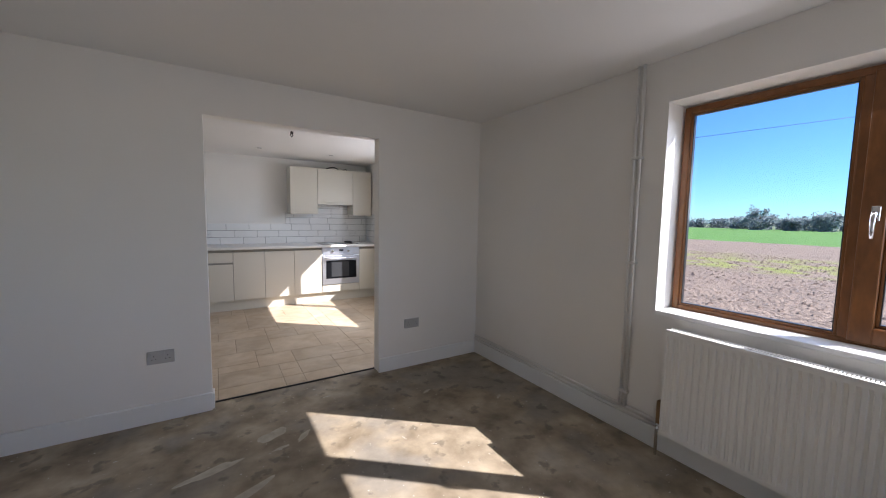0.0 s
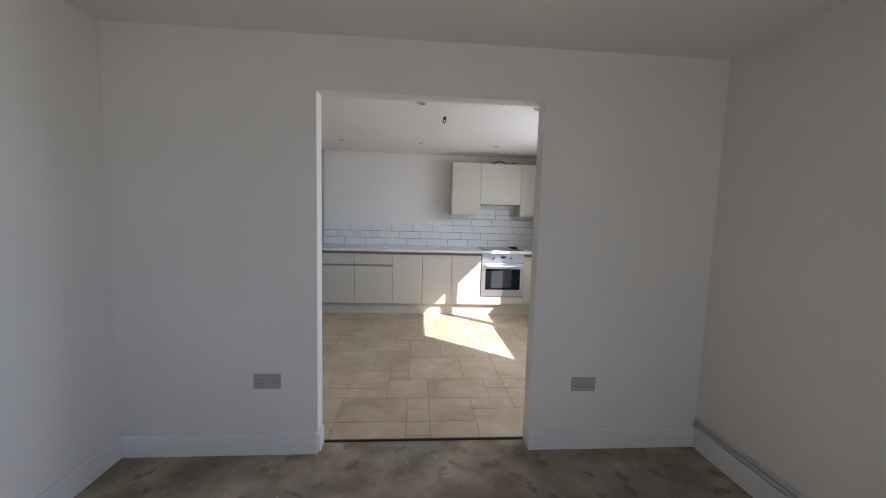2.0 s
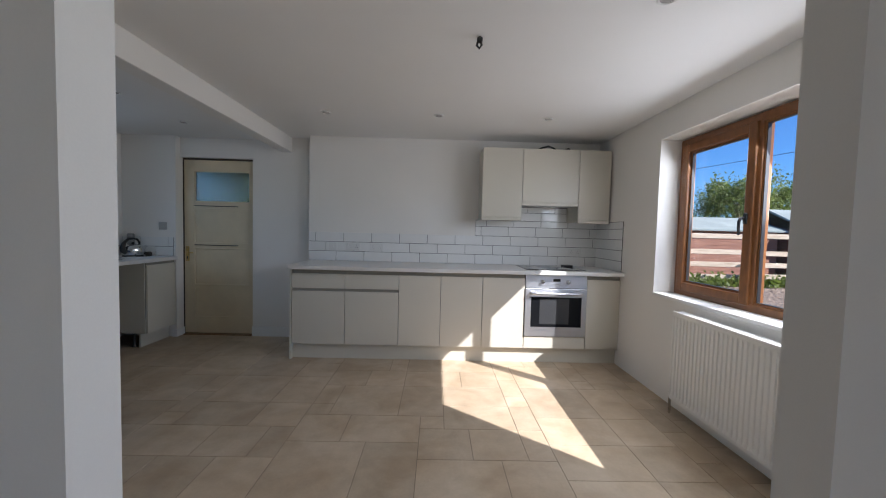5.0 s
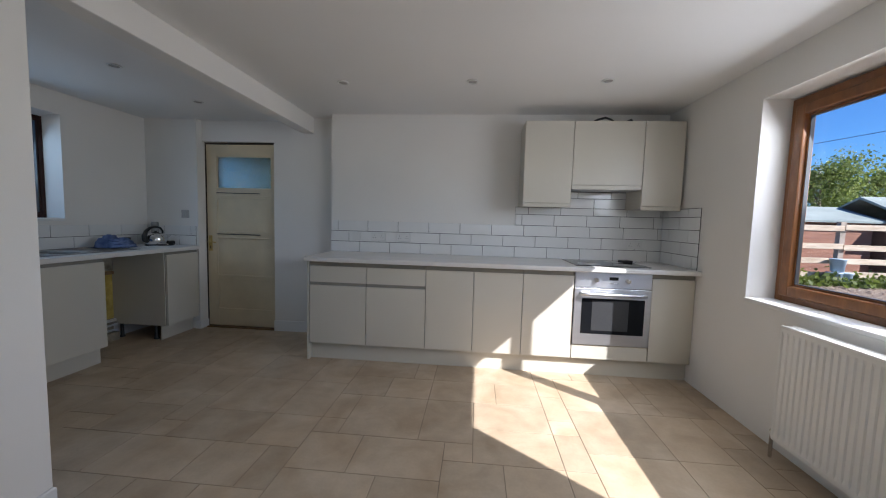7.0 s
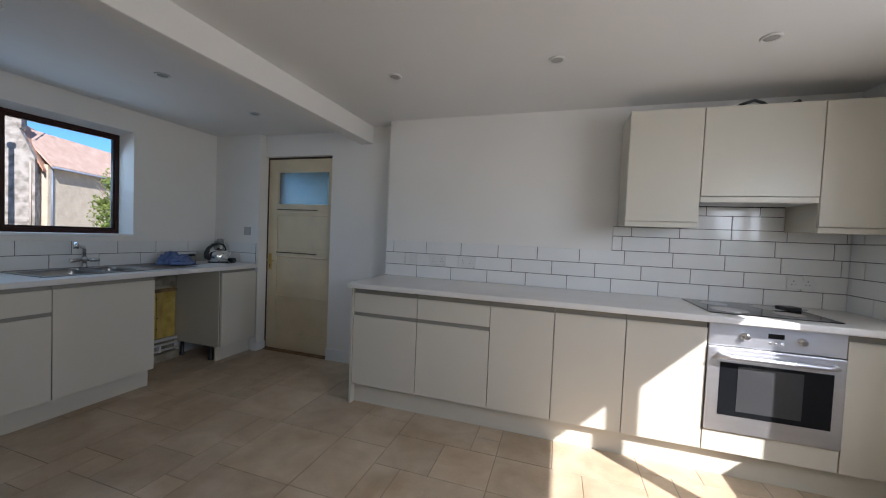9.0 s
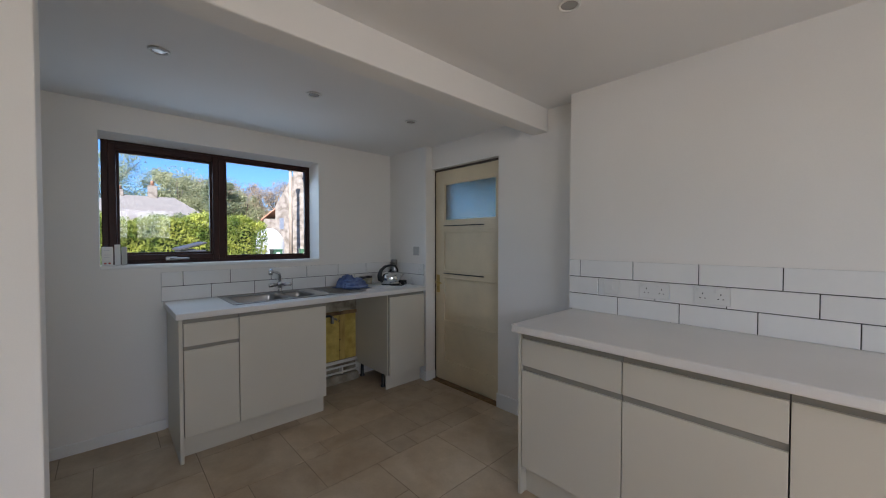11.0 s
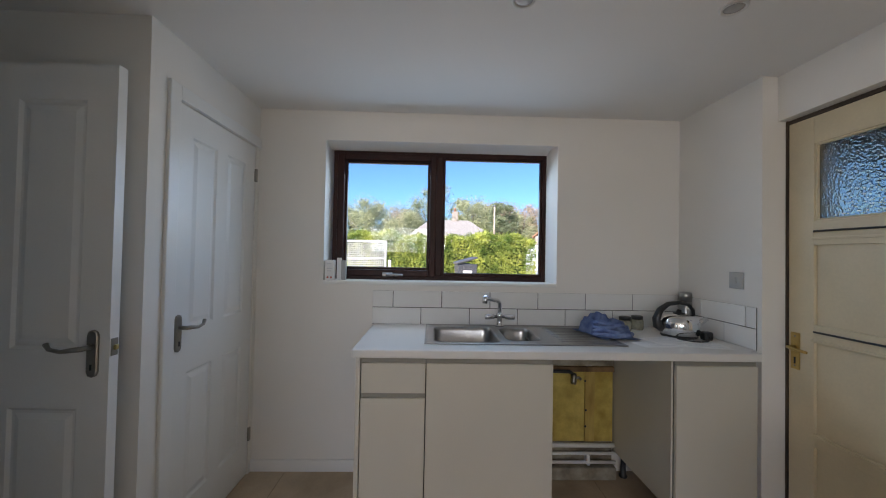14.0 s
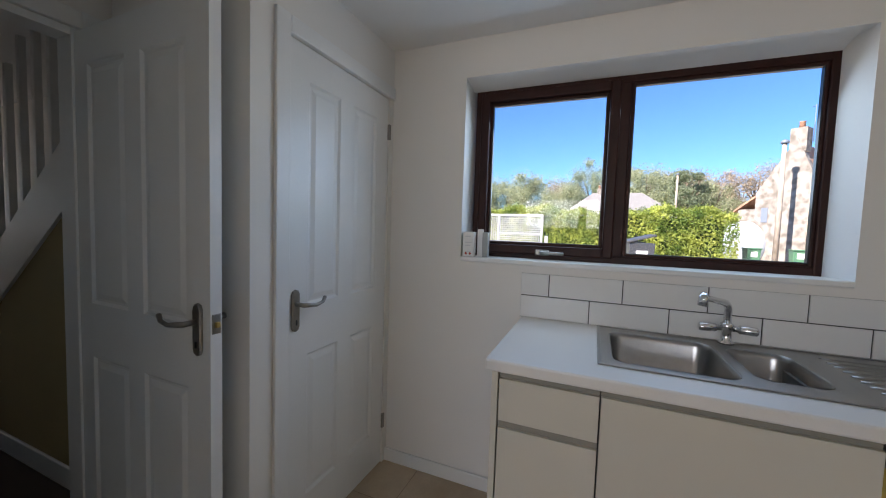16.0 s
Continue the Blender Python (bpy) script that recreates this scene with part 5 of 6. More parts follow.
part("stand", box(-2.945, -2.915, 4.436, 4.465, 1.1765, 1.30, 0.003), CLEAR_PLASTIC, holder)

# ---- hall seen through the open door ----
def slanted(x0, x1, outline):
    """A board in the y-z plane between x0 and x1."""
    own = bmesh.new()
    near, far = [own.verts.new((x0, y, z)) for y, z in outline], [own.verts.new((x1, y, z)) for y, z in outline]
    count = len(outline)
    for k in range(count):
        own.faces.new((near[k], near[(k + 1) % count], far[(k + 1) % count], far[k]))
    own.faces.new(near)
    own.faces.new(far[::-1])
    return own


stair = thing("staircase", (-2.4, 1.6, 0), "white stair string with balusters over a beige panel", "staircase")
part("spandrel_panel", slanted(-2.09, -2.06, [(0.75, 0.0), (3.06, 0.0), (3.06, 1.62), (0.75, 0.0)][:3]), BEIGE_WALL, stair, "beige painted panel")
part("string", slanted(-2.095, -2.045, [(0.42, 0.0), (0.80, 0.0), (3.06, 1.60), (3.06, 1.92)]), GLOSS, stair)
for k in range(16):
    y = 0.62 + k * 0.15
    z = (y - 0.42) * 0.727
    part("baluster", box(-2.085, -2.055, y - 0.015, y + 0.015, z - 0.02, min(z + 0.85, 2.398), 0.003), GLOSS, stair)
for k in range(10):
    part("tread", box(-2.898, -2.10, 0.52 + k * 0.25, 0.79 + k * 0.25, 0.0, 0.185 + k * 0.18, 0.004), CARPET, stair)
baseboard(-2.059, -2.044, 0.82, 3.06, 0.10)

# ---- outdoors ----
ground = bmesh.new()
xs = [-2500, -300, -80, -3.1, 2.55, 40, 140, 400, 2500]
ys = [-2500, -200, -40, 7, 40, 200, 2500]
g = [[ground.verts.new((x, y, -0.15)) for y in ys] for x in xs]
for i in range(len(xs) - 1):
    for j in range(len(ys) - 1):
        ground.faces.new((g[i][j], g[i + 1][j], g[i + 1][j + 1], g[i][j + 1]))
structure("ground", ground, ground_material(), "bare brown soil, green crop and pale gravel", "ground")

RNG = np.random.default_rng(7)


def leaf_mesh(name, centers, size, mat, parent, label="", flat=0.0):
    """Many small leaf blades at the given places."""
    n = len(centers)
    a = RNG.normal(size=(n, 3))
    a /= np.linalg.norm(a, axis=1)[:, None]
    b = np.cross(a, RNG.normal(size=(n, 3)))
    b /= np.linalg.norm(b, axis=1)[:, None]
    s = size * RNG.uniform(0.6, 1.4, (n, 1))
    quad = np.stack([centers - a * s, centers + b * s * 0.55, centers + a * s, centers - b * s * 0.55], 1).reshape(-1, 3)
    data = bpy.data.meshes.new(name)
    data.from_pydata(quad.tolist(), [], np.arange(4 * n).reshape(-1, 4).tolist())
    data.materials.append(mat)
    ob = new(name, data)
    ob.parent = parent
    ob.matrix_parent_inverse = parent.matrix_basis.inverted()
    return tagged(ob, label)


def crown_points(base, height, width, n, lobes=9, low=0.25):
    """Leaf places in uneven lobes, thickest at their skins."""
    pts = []
    for k in range(lobes):
        t = RNG.uniform(low, 0.92)
        r = width * 0.5 * (1.05 - 0.75 * abs(t - 0.5))
        ang = RNG.uniform(0, 2 * math.pi)
        c = np.array([base[0] + r * 0.6 * math.cos(ang), base[1] + r * 0.6 * math.sin(ang), base[2] + t * height])
        rad = np.array([1, 1, 0.85]) * width * RNG.uniform(0.10, 0.24)
        d = RNG.normal(size=(n // lobes, 3))
        d /= np.linalg.norm(d, axis=1)[:, None]
        pts.append(c + d * rad * RNG.uniform(0.25, 1.15, (len(d), 1)))
    return np.concatenate(pts)


def tree(name, x, y, height, width, leaf, label, n=1500, size=0.3, category="tree", low=0.25, bare=False):
    t = thing(name, (x, y, -0.15), label, category)
    lean = RNG.uniform(-0.05, 0.05) * height
    trunk = tube([(x, y, -0.2), (x + lean * 0.3, y, height * 0.3), (x + lean, y + lean, height * 0.75)], [0.03 * height, 0.022 * height, 0.006 * height], sides=7)
    for k in range(7 if not bare else 16):
        a, z = RNG.uniform(0, 2 * math.pi), height * RNG.uniform(0.2, 0.6)
        dx, dy = math.cos(a) * width * 0.4, math.sin(a) * width * 0.4
        tube([(x + lean * 0.3, y, z), (x + dx * 0.5, y + dy * 0.5, z + height * 0.15), (x + dx, y + dy, z + height * 0.3)], [0.010 * height, 0.006 * height, 0.002 * height], trunk, 5)
    part("trunk", trunk, BARK, t)
    leaf_mesh("crown", crown_points((x, y, -0.15), height, width, n, 40, low), size, leaf, t)
    return t


# west side: hedge, neighbours, lane things
hedge = thing("hedge", (-23, -3, -0.15), "clipped yellow-green conifer hedge along the lane", "hedge")
# dark block behind the sprays stands in for shade inside the hedge
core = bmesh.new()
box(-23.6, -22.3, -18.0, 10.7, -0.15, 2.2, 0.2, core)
part("inner_shade_core", core, HEDGE_CORE, hedge)
n = 90000
u, v = RNG.uniform(-18.2, 11.2, n), RNG.uniform(0, 1, n)
bulge = 0.35 * np.sin(u * 1.7) + 0.25 * np.sin(u * 4.1 + 1)
topz = 2.45 + 0.14 * np.sin(u * 0.9) + 0.12 * np.sin(u * 3.3)
front = RNG.uniform(0, 1, n) < 0.72
hx = np.where(front, -22.2 + 0.2 * bulge + RNG.normal(0, 0.14, n), RNG.uniform(-23.8, -22.1, n))
hz = np.where(front, -0.1 + v * (topz + 0.1), topz + RNG.normal(0, 0.10, n))
leaf_mesh("leaves", np.stack([hx, u, hz], 1), 0.06, HEDGE_LEAF, hedge, "yellow-green hedge sprays")

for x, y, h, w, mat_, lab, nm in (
        (-62, -14, 10, 9, HAZY_OLIVE_LEAF, "olive green tree in spring leaf", "tree"), (-60, -6, 10.5, 9, HAZY_OLIVE_LEAF, "olive green tree in spring leaf", "tree"),
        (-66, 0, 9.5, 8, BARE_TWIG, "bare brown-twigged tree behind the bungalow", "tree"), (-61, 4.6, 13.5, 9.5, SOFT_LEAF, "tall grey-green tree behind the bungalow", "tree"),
        (-60, 11.5, 11, 8, HAZY_OLIVE_LEAF, "olive green tree in spring leaf", "tree"), (-64, 9, 12, 7, SOFT_LEAF, "tall grey-green tree behind the bungalow", "tree"),
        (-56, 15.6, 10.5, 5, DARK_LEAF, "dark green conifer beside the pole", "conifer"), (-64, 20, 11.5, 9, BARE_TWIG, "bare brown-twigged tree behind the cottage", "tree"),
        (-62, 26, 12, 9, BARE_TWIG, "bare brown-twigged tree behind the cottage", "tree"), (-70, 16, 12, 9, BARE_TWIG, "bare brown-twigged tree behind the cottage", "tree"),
        (-66, 33, 12, 10, BARE_TWIG, "bare brown-twigged tree behind the cottage", "tree"), (-63, -22, 10, 10, HAZY_OLIVE_LEAF, "olive green tree in spring leaf", "tree"),
        (-70, 41, 12, 10, HAZY_OLIVE_LEAF, "olive green tree in spring leaf", "tree"), (-64, -31, 10, 10, HAZY_OLIVE_LEAF, "olive green tree in spring leaf", "tree"),
        (-68, -10, 11, 10, HAZY_OLIVE_LEAF, "olive green tree in spring leaf", "tree"), (-70, -2, 11, 10, HAZY_OLIVE_LEAF, "olive green tree in spring leaf", "tree"),
        (-66, 14, 11, 9, HAZY_OLIVE_LEAF, "olive green tree in spring leaf", "tree"), (-58, 19, 9, 7, HAZY_OLIVE_LEAF, "olive green tree in spring leaf", "tree"),
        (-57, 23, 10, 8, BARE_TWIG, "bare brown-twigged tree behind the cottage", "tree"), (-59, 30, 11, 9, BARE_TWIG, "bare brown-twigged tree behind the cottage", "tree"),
        (-58, 0, 8, 8, HAZY_OLIVE_LEAF, "olive green tree in spring leaf", "tree"),
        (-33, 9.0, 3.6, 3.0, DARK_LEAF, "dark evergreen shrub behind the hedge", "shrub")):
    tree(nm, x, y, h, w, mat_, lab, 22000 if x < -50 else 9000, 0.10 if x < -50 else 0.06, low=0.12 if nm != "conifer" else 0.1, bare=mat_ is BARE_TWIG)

bung = thing("bungalow", (-42, 6, -0.15), "pale bungalow with a grey hipped roof", "house")
part("wall", box(-46, -40, 2.0, 12.0, -0.15, 2.9), RENDER_WALL, bung)
own = bmesh.new()
b4 = [own.verts.new(p) for p in ((-39.6, 1.6, 2.9), (-39.6, 12.4, 2.9), (-46.4, 12.4, 2.9), (-46.4, 1.6, 2.9))]
r2 = [own.verts.new(p) for p in ((-43, 4.6, 5.5), (-43, 9.2, 5.5))]
for f in ((b4[0], b4[1], r2[1], r2[0]), (b4[1], b4[2], r2[1]), (b4[2], b4[3], r2[0], r2[1]), (b4[3], b4[0], r2[0]), b4[::-1]):
    own.faces.new(f)
part("roof", own, GREY_ROOF, bung)
ch = part("chimney", box(-43.4, -42.8, 7.2, 7.9, 4.4, 6.5, 0.03), RENDER_WALL, bung, "cream chimney stack")
part("chimney_pot", lathe([(0.15, 0), (0.13, 0.4), (0.16, 0.45)], None, 12, (-43.1, 7.55, 6.5)), PANTILE, ch)
ch = part("chimney", box(-43.4, -42.8, 5.0, 5.5, 4.4, 5.95, 0.03), RENDER_WALL, bung, "short cream chimney stack")
part("chimney_pot", lathe([(0.15, 0), (0.13, 0.3), (0.16, 0.34)], None, 12, (-43.1, 5.25, 5.95)), PANTILE, ch)

cot = thing("cottage", (-30, 18, -0.15), "old whitewashed stone cottage with an orange pantile roof", "house")
own = bmesh.new()
GX = -26.0
gab = [(12.9, -0.15), (12.9, 3.85), (14.5, 6.62), (15.35, 4.4), (15.35, -0.15)]
a = [own.verts.new((GX, y, z)) for y, z in gab]
c = [own.verts.new((GX - 0.45, y, z)) for y, z in gab]
for k in range(5):
    own.faces.new((a[k], a[(k + 1) % 5], c[(k + 1) % 5], c[k]))
own.faces.new(a)
own.faces.new(c[::-1])
part("gable_wall", own, RENDER_WALL, cot)
part("wall", box(GX - 9, GX - 0.4, 12.95, 15.3, -0.15, 3.7), RENDER_WALL, cot)
own = bmesh.new()
for sgn in (-1, 1):
    y1, z1 = (12.95, 3.70) if sgn < 0 else (15.55, 3.95)
    quad = [(GX - 0.3, 14.5, 6.38), (GX - 0.3, y1, z1), (GX - 9.2, y1, z1), (GX - 9.2, 14.5, 6.38)]
    p4 = [own.verts.new(p) for p in quad]
    q4 = [own.verts.new((p[0], p[1], p[2] - 0.14)) for p in quad]
    own.faces.new(p4)
    own.faces.new(q4[::-1])
    for k in range(4):
        own.faces.new((p4[k], p4[(k + 1) % 4], q4[(k + 1) % 4], q4[k]))
part("roof", own, PANTILE, cot)
ch = part("chimney", box(GX - 0.72, GX - 0.03, 14.15, 14.85, 5.9, 7.15, 0.03), RENDER_WALL, cot, "pale stone chimney stack")
part("chimney_pot", lathe([(0.14, 0), (0.12, 0.32), (0.15, 0.36)], None, 12, (GX - 0.4, 14.5, 7.15)), PANTILE, ch)
part("aerial", tube([(GX - 0.5, 14.95, 6.4), (GX - 0.5, 14.95, 8.3)], 0.02), SLATE_BLUE, cot)
part("aerial_arms", tube([(GX - 0.5, 14.8, 8.2), (GX - 0.5, 15.4, 8.35)], 0.02), SLATE_BLUE, cot)
part("drainpipe", tube([(GX + 0.05, 15.2, 4.2), (GX + 0.05, 15.2, 0.0)], 0.04), POLE_WOOD, cot)
part("lean_to_wall", box(GX - 7.5, GX - 2.5, 11.0, 12.88, -0.15, 3.1), RENDER_WALL, cot, "low pink-washed side wing")
own = bmesh.new()
quad = [(GX - 2.4, 12.9, 4.75), (GX - 2.4, 10.8, 3.05), (GX - 7.7, 10.8, 3.05), (GX - 7.7, 12.9, 4.75)]
p4 = [own.verts.new(p) for p in quad]
q4 = [own.verts.new((p[0], p[1], p[2] - 0.12)) for p in quad]
own.faces.new(p4)
own.faces.new(q4[::-1])
for k in range(4):
    own.faces.new((p4[k], p4[(k + 1) % 4], q4[(k + 1) % 4], q4[k]))
part("lean_to_roof", own, PANTILE, cot)
win = part("window", box(GX - 0.02, GX + 0.02, 13.2, 13.5, 2.2, 3.0), SLATE_BLUE, cot, "small dark window")

cot.matrix_basis = Matrix.Translation((GX, 14.5, 0)) @ Matrix.Rotation(radians(-40), 4, "Z") @ Matrix.Translation((-GX, -14.5, 0)) @ cot.matrix_basis

# long wing running away from the gable
WING = Matrix.Translation((-25.6, 15.3, 0)) @ Matrix.Rotation(radians(27.4), 4, "Z")
part("wing_wall", moved(box(-1.8, 0, 0.6, 15.0, -0.15, 4.25), WING), CREAM_OUT, cot, "cream rendered long wall")
own = bmesh.new()
prof = [(0.28, 4.22), (-1.45, 6.25), (-1.95, 5.6), (-1.95, 5.46), (-1.45, 6.11), (0.28, 4.08)]
near, far = [own.verts.new((x, 0.5, z)) for x, z in prof], [own.verts.new((x, 15.2, z)) for x, z in prof]
for k in range(6):
    own.faces.new((near[k], near[(k + 1) % 6], far[(k + 1) % 6], far[k]))
for ring in (near, far):
    own.faces.new((ring[0], ring[1], ring[4], ring[5]))
    own.faces.new((ring[1], ring[2], ring[3], ring[4]))
part("wing_roof", moved(own, WING), OLD_PANTILE, cot, "weathered pink pantile roof")
part("gutter", moved(tube([(0.33, 0.5, 4.1), (0.33, 15.1, 4.1)], 0.06, sides=8), WING), SLATE_BLUE, cot)
part("downpipe", moved(tube([(0.1, 0.75, 4.05), (0.1, 0.75, -0.1)], 0.045, sides=8), WING), SLATE_BLUE, cot)
for y in (6.2, 9.4, 12.4):
    win = part("window", moved(box(-0.02, 0.03, y, y + 0.9, 2.2, 3.4, 0.01), WING), SLATE_BLUE, cot, "small dark window")
    part("window_frame", moved(box(0.03, 0.05, y + 0.42, y + 0.48, 2.2, 3.4), WING), WHITE_OUT, win)
tree("bush", -15.3, 13.3, 3.3, 2.6, FRESH_LEAF, "fresh green bush in front of the cottage", 9000, 0.07, "bush", low=0.02)


def telegraph_pole(x, y, h, r):
    p = thing("telegraph_pole", (x, y, -0.15), "weathered timber telegraph pole", "pole")
    part("pole", tube([(x, y, -0.2), (x, y, h)], [r, r * 0.75], sides=10), POLE_WOOD, p)
    part("cap", lathe([(r * 1.3, 0), (r * 1.3, 0.12), (r * 0.4, 0.2)], None, 10, (x, y, h)), SLATE_BLUE, p)


telegraph_pole(-24.8, 13.55, 6.1, 0.13)
telegraph_pole(-50, 13.4, 8.2, 0.14)


def wheelie_bin(x, y, mat, turn, label, h=1.0, group="wheelie bins", ajar=0.0):
    m = Matrix.Translation((x, y, -0.15)) @ Matrix.Rotation(turn, 4, "Z")
    w = thing("wheelie_bin", (x, y, -0.15), label, "wheelie bin", group)
    body = box(-0.27, 0.27, -0.29, 0.29, 0.06, h - 0.08, 0.02)
    for v in body.verts:
        k = 0.82 + 0.18 * (v.co.z / h)
        v.co.x, v.co.y = v.co.x * k, v.co.y * k
    part("body", moved(body, m), mat, w)
    lid = box(-0.31, 0.31, -0.32, 0.32, h - 0.08, h - 0.03, 0.02)
    for v in lid.verts:
        v.co.z += 0.06 * (1 - (v.co.x / 0.31) ** 2) if v.co.z > h - 0.06 else 0
    hinge = Matrix.Translation((0, -0.3, h - 0.06)) @ Matrix.Rotation(ajar, 4, "X") @ Matrix.Translation((0, 0.3, 0.06 - h))
    part("lid", moved(lid, m @ hinge), mat, w)
    part("handle", moved(tube([(-0.33, -0.22, h - 0.08), (-0.37, 0, h - 0.06), (-0.33, 0.22, h - 0.08)], 0.018), m), mat, w)
    part("sticker", moved(box(0.245, 0.262, -0.13, 0.13, h * 0.55, h * 0.80), m), PAPER, w, "white sticker")
    for sy in (-0.24, 0.24):
        wheel = lathe([(0.04, -0.025), (0.10, -0.025), (0.10, 0.025), (0.04, 0.025)], None, 14)
        part("wheel", moved(wheel, m @ Matrix.Translation((-0.22, sy, 0.10)) @ Matrix.Rotation(radians(90), 4, "X")), BLACK, w)
    return w


wheelie_bin(-23.2, 12.05, BIN_GREEN, 0.1, "green wheelie bin with a white sticker")
wheelie_bin(-23.4, 13.9, BIN_GREEN, -0.05, "green wheelie bin beside the cottage wall")
wheelie_bin(-11.4, 6.0, BIN_GREY, 0.15, "dark grey wheelie bin with a white label and raised lid", 1.33, ajar=0.28)
cover = bmesh.new()
bmesh.ops.create_uvsphere(cover, u_segments=24, v_segments=14, radius=1.0)
for v in cover.verts:
    v.co = Vector((-27.2 + v.co.x * 0.9, 12.9 + v.co.y * 1.15, 0.9 + max(v.co.z, -0.7) * 1.35))
    v.co.z += 0.05 * noise.noise(v.co * 2)
for f in cover.faces:
    f.smooth = True
solo("covered_trailer", cover, TARP, "pale blue-grey domed cover beside the cottage", "cover")

lattice = thing("lattice_fence", (-10.0, 3.2, -0.15), "white lattice fence section standing outside", "lattice fence")
LX, L0, L1, LZ0, LZ1 = -10.0, 1.6, 3.82, -0.15, 1.70
bm = bmesh.new()
for r in ((L0, L0 + 0.05, LZ0, LZ1), (L1 - 0.05, L1, LZ0, LZ1), (2.73, 2.78, LZ0 + 0.05, LZ1 - 0.05), (L0 + 0.05, L1 - 0.05, LZ1 - 0.05, LZ1), (L0 + 0.05, L1 - 0.05, LZ0, LZ0 + 0.05), (2.78, L1 - 0.05, 1.22, 1.26)):
    box(LX - 0.02, LX + 0.02, *r, 0.004, bm)
part("frame", bm, WHITE_OUT, lattice)
bm = bmesh.new()
k = L0 + 0.09
while k < L1 - 0.05:
    box(LX - 0.006, LX - 0.001, k, k + 0.012, LZ0 + 0.05, LZ1 - 0.05, 0, bm)
    k += 0.055
k = LZ0 + 0.09
while k < LZ1 - 0.05:
    box(LX, LX + 0.006, L0 + 0.05, L1 - 0.05, k, k + 0.014, 0, bm)
    k += 0.05
part("slats", bm, WHITE_OUT, lattice)
post = solo("lattice_post", box(-9.98, -9.90, 3.88, 3.95, -0.15, 1.2, 0.006), WHITE_OUT, "short white post beside the lattice", "post")

# unseen slab outside the back door, added to darken its upper glass
solo("unseen_porch_slab", box(-3.0, -0.9, 6.96, 8.5, 2.04, 2.14), DARK_BOARD, "unseen dark slab added outside the back door to darken its glass", "porch roof")
tree("bush", -3.4, 11.5, 3.2, 3.0, FRESH_LEAF, "green bush outside the back door", 1200, 0.14, "bush", low=0.05)

# east side: fence, shed, boards, bushes, far trees
fence = thing("rail_fence", (12, 13.6, -0.15), "bleached timber post-and-rail fence", "fence")
for x in (8.3, 10.45, 12.6, 14.9, 17.2):
    part("post", box(x - 0.07, x + 0.07, 13.62, 13.75, -0.2, 1.52, 0.01), POLE_WOOD, fence)
for z in (0.10, 0.44, 0.86, 1.36):
    for k, (x0, x1) in enumerate(((8.0, 10.45), (10.45, 12.6), (12.6, 14.9), (14.9, 17.4))):
        dz = 0.03 * math.sin(3 * x0 + 5 * z)
        part("rail", box(x0 + 0.01, x1 - 0.01, 13.56, 13.60, z - 0.075 + dz, z + 0.075 + dz, 0.006), FENCE_WOOD, fence)


def shed(name, x0, x1, y0, y1, eave, ridge, label):
    s = thing(name, ((x0 + x1) / 2, (y0 + y1) / 2, -0.15), label, "shed")
    part("wall", box(x0, x1, y0 + 0.02, y1, -0.15, eave), SHED_WOOD, s)
    z = -0.10
    while z < eave - 0.1:
        b = box(x0 - 0.01, x1 + 0.01, y0 - 0.015, y0 + 0.018, z, z + 0.155, 0.006)
        part("board", b, SHED_WOOD, s)
        z += 0.158
    own = bmesh.new()
    ym = (y0 + y1) / 2
    prof = [(y0 - 0.25, eave - 0.02), (ym, ridge), (y1 + 0.25, eave - 0.02), (y1 + 0.25, eave - 0.08), (ym, ridge - 0.08), (y0 - 0.25, eave - 0.08)]
    a = [own.verts.new((x0 - 0.2, y, z2)) for y, z2 in prof]
    c = [own.verts.new((x1 + 0.2, y, z2)) for y, z2 in prof]
    for k in range(6):
        own.faces.new((a[k], a[(k + 1) % 6], c[(k + 1) % 6], c[k]))
    for ring in (a, c):
        own.faces.new((ring[0], ring[1], ring[4], ring[5]))
        own.faces.new((ring[1], ring[2], ring[3], ring[4]))
    part("roof", own, FELT, s)
    return s


shed("shed", 13.6, 16.9, 15.0, 17.8, 1.68, 2.45, "red-brown timber shed with a grey felt roof")
shed("shed", 9.6, 13.1, 15.6, 18.4, 1.62, 2.12, "lower red-brown timber shed with a grey felt roof")

leaning = thing("old_window_frame", (13.9, 13.2, -0.15), "blue-grey louvred panel leaning on the fence", "louvred panel")
TILTM = Matrix.Translation((13.15, 12.95, -0.15)) @ Matrix.Rotation(radians(-20), 4, "X") @ Matrix.Rotation(radians(4), 4, "Y")
bm = bmesh.new()
for r in ((0, 0.09, 0, 1.35), (0.62, 0.70, 0, 1.35), (1.75, 1.84, 0, 1.35), (0.09, 1.75, 1.27, 1.35), (0.09, 1.75, 0, 0.08)):
    box(r[0], r[1], 0, 0.05, r[2], r[3], 0.005, bm)
part("frame", moved(bm, TILTM), TARP, leaning)
bm = bmesh.new()
for k in range(14):
    box(0.09, 1.75, 0.015, 0.03, 0.10 + k * 0.083, 0.165 + k * 0.083, 0, bm)
part("louvres", moved(bm, TILTM), WHITE_OUT, leaning)
solo("old_dark_frame", moved(box(0, 0.10, 0, 0.05, 0, 1.25, 0.01), Matrix.Translation((12.75, 12.95, -0.15)) @ Matrix.Rotation(radians(-18), 4, "X") @ Matrix.Rotation(radians(10), 4, "Y")), SLATE_BLUE, "dark blue-grey strip leaning on the fence", "metal strip")
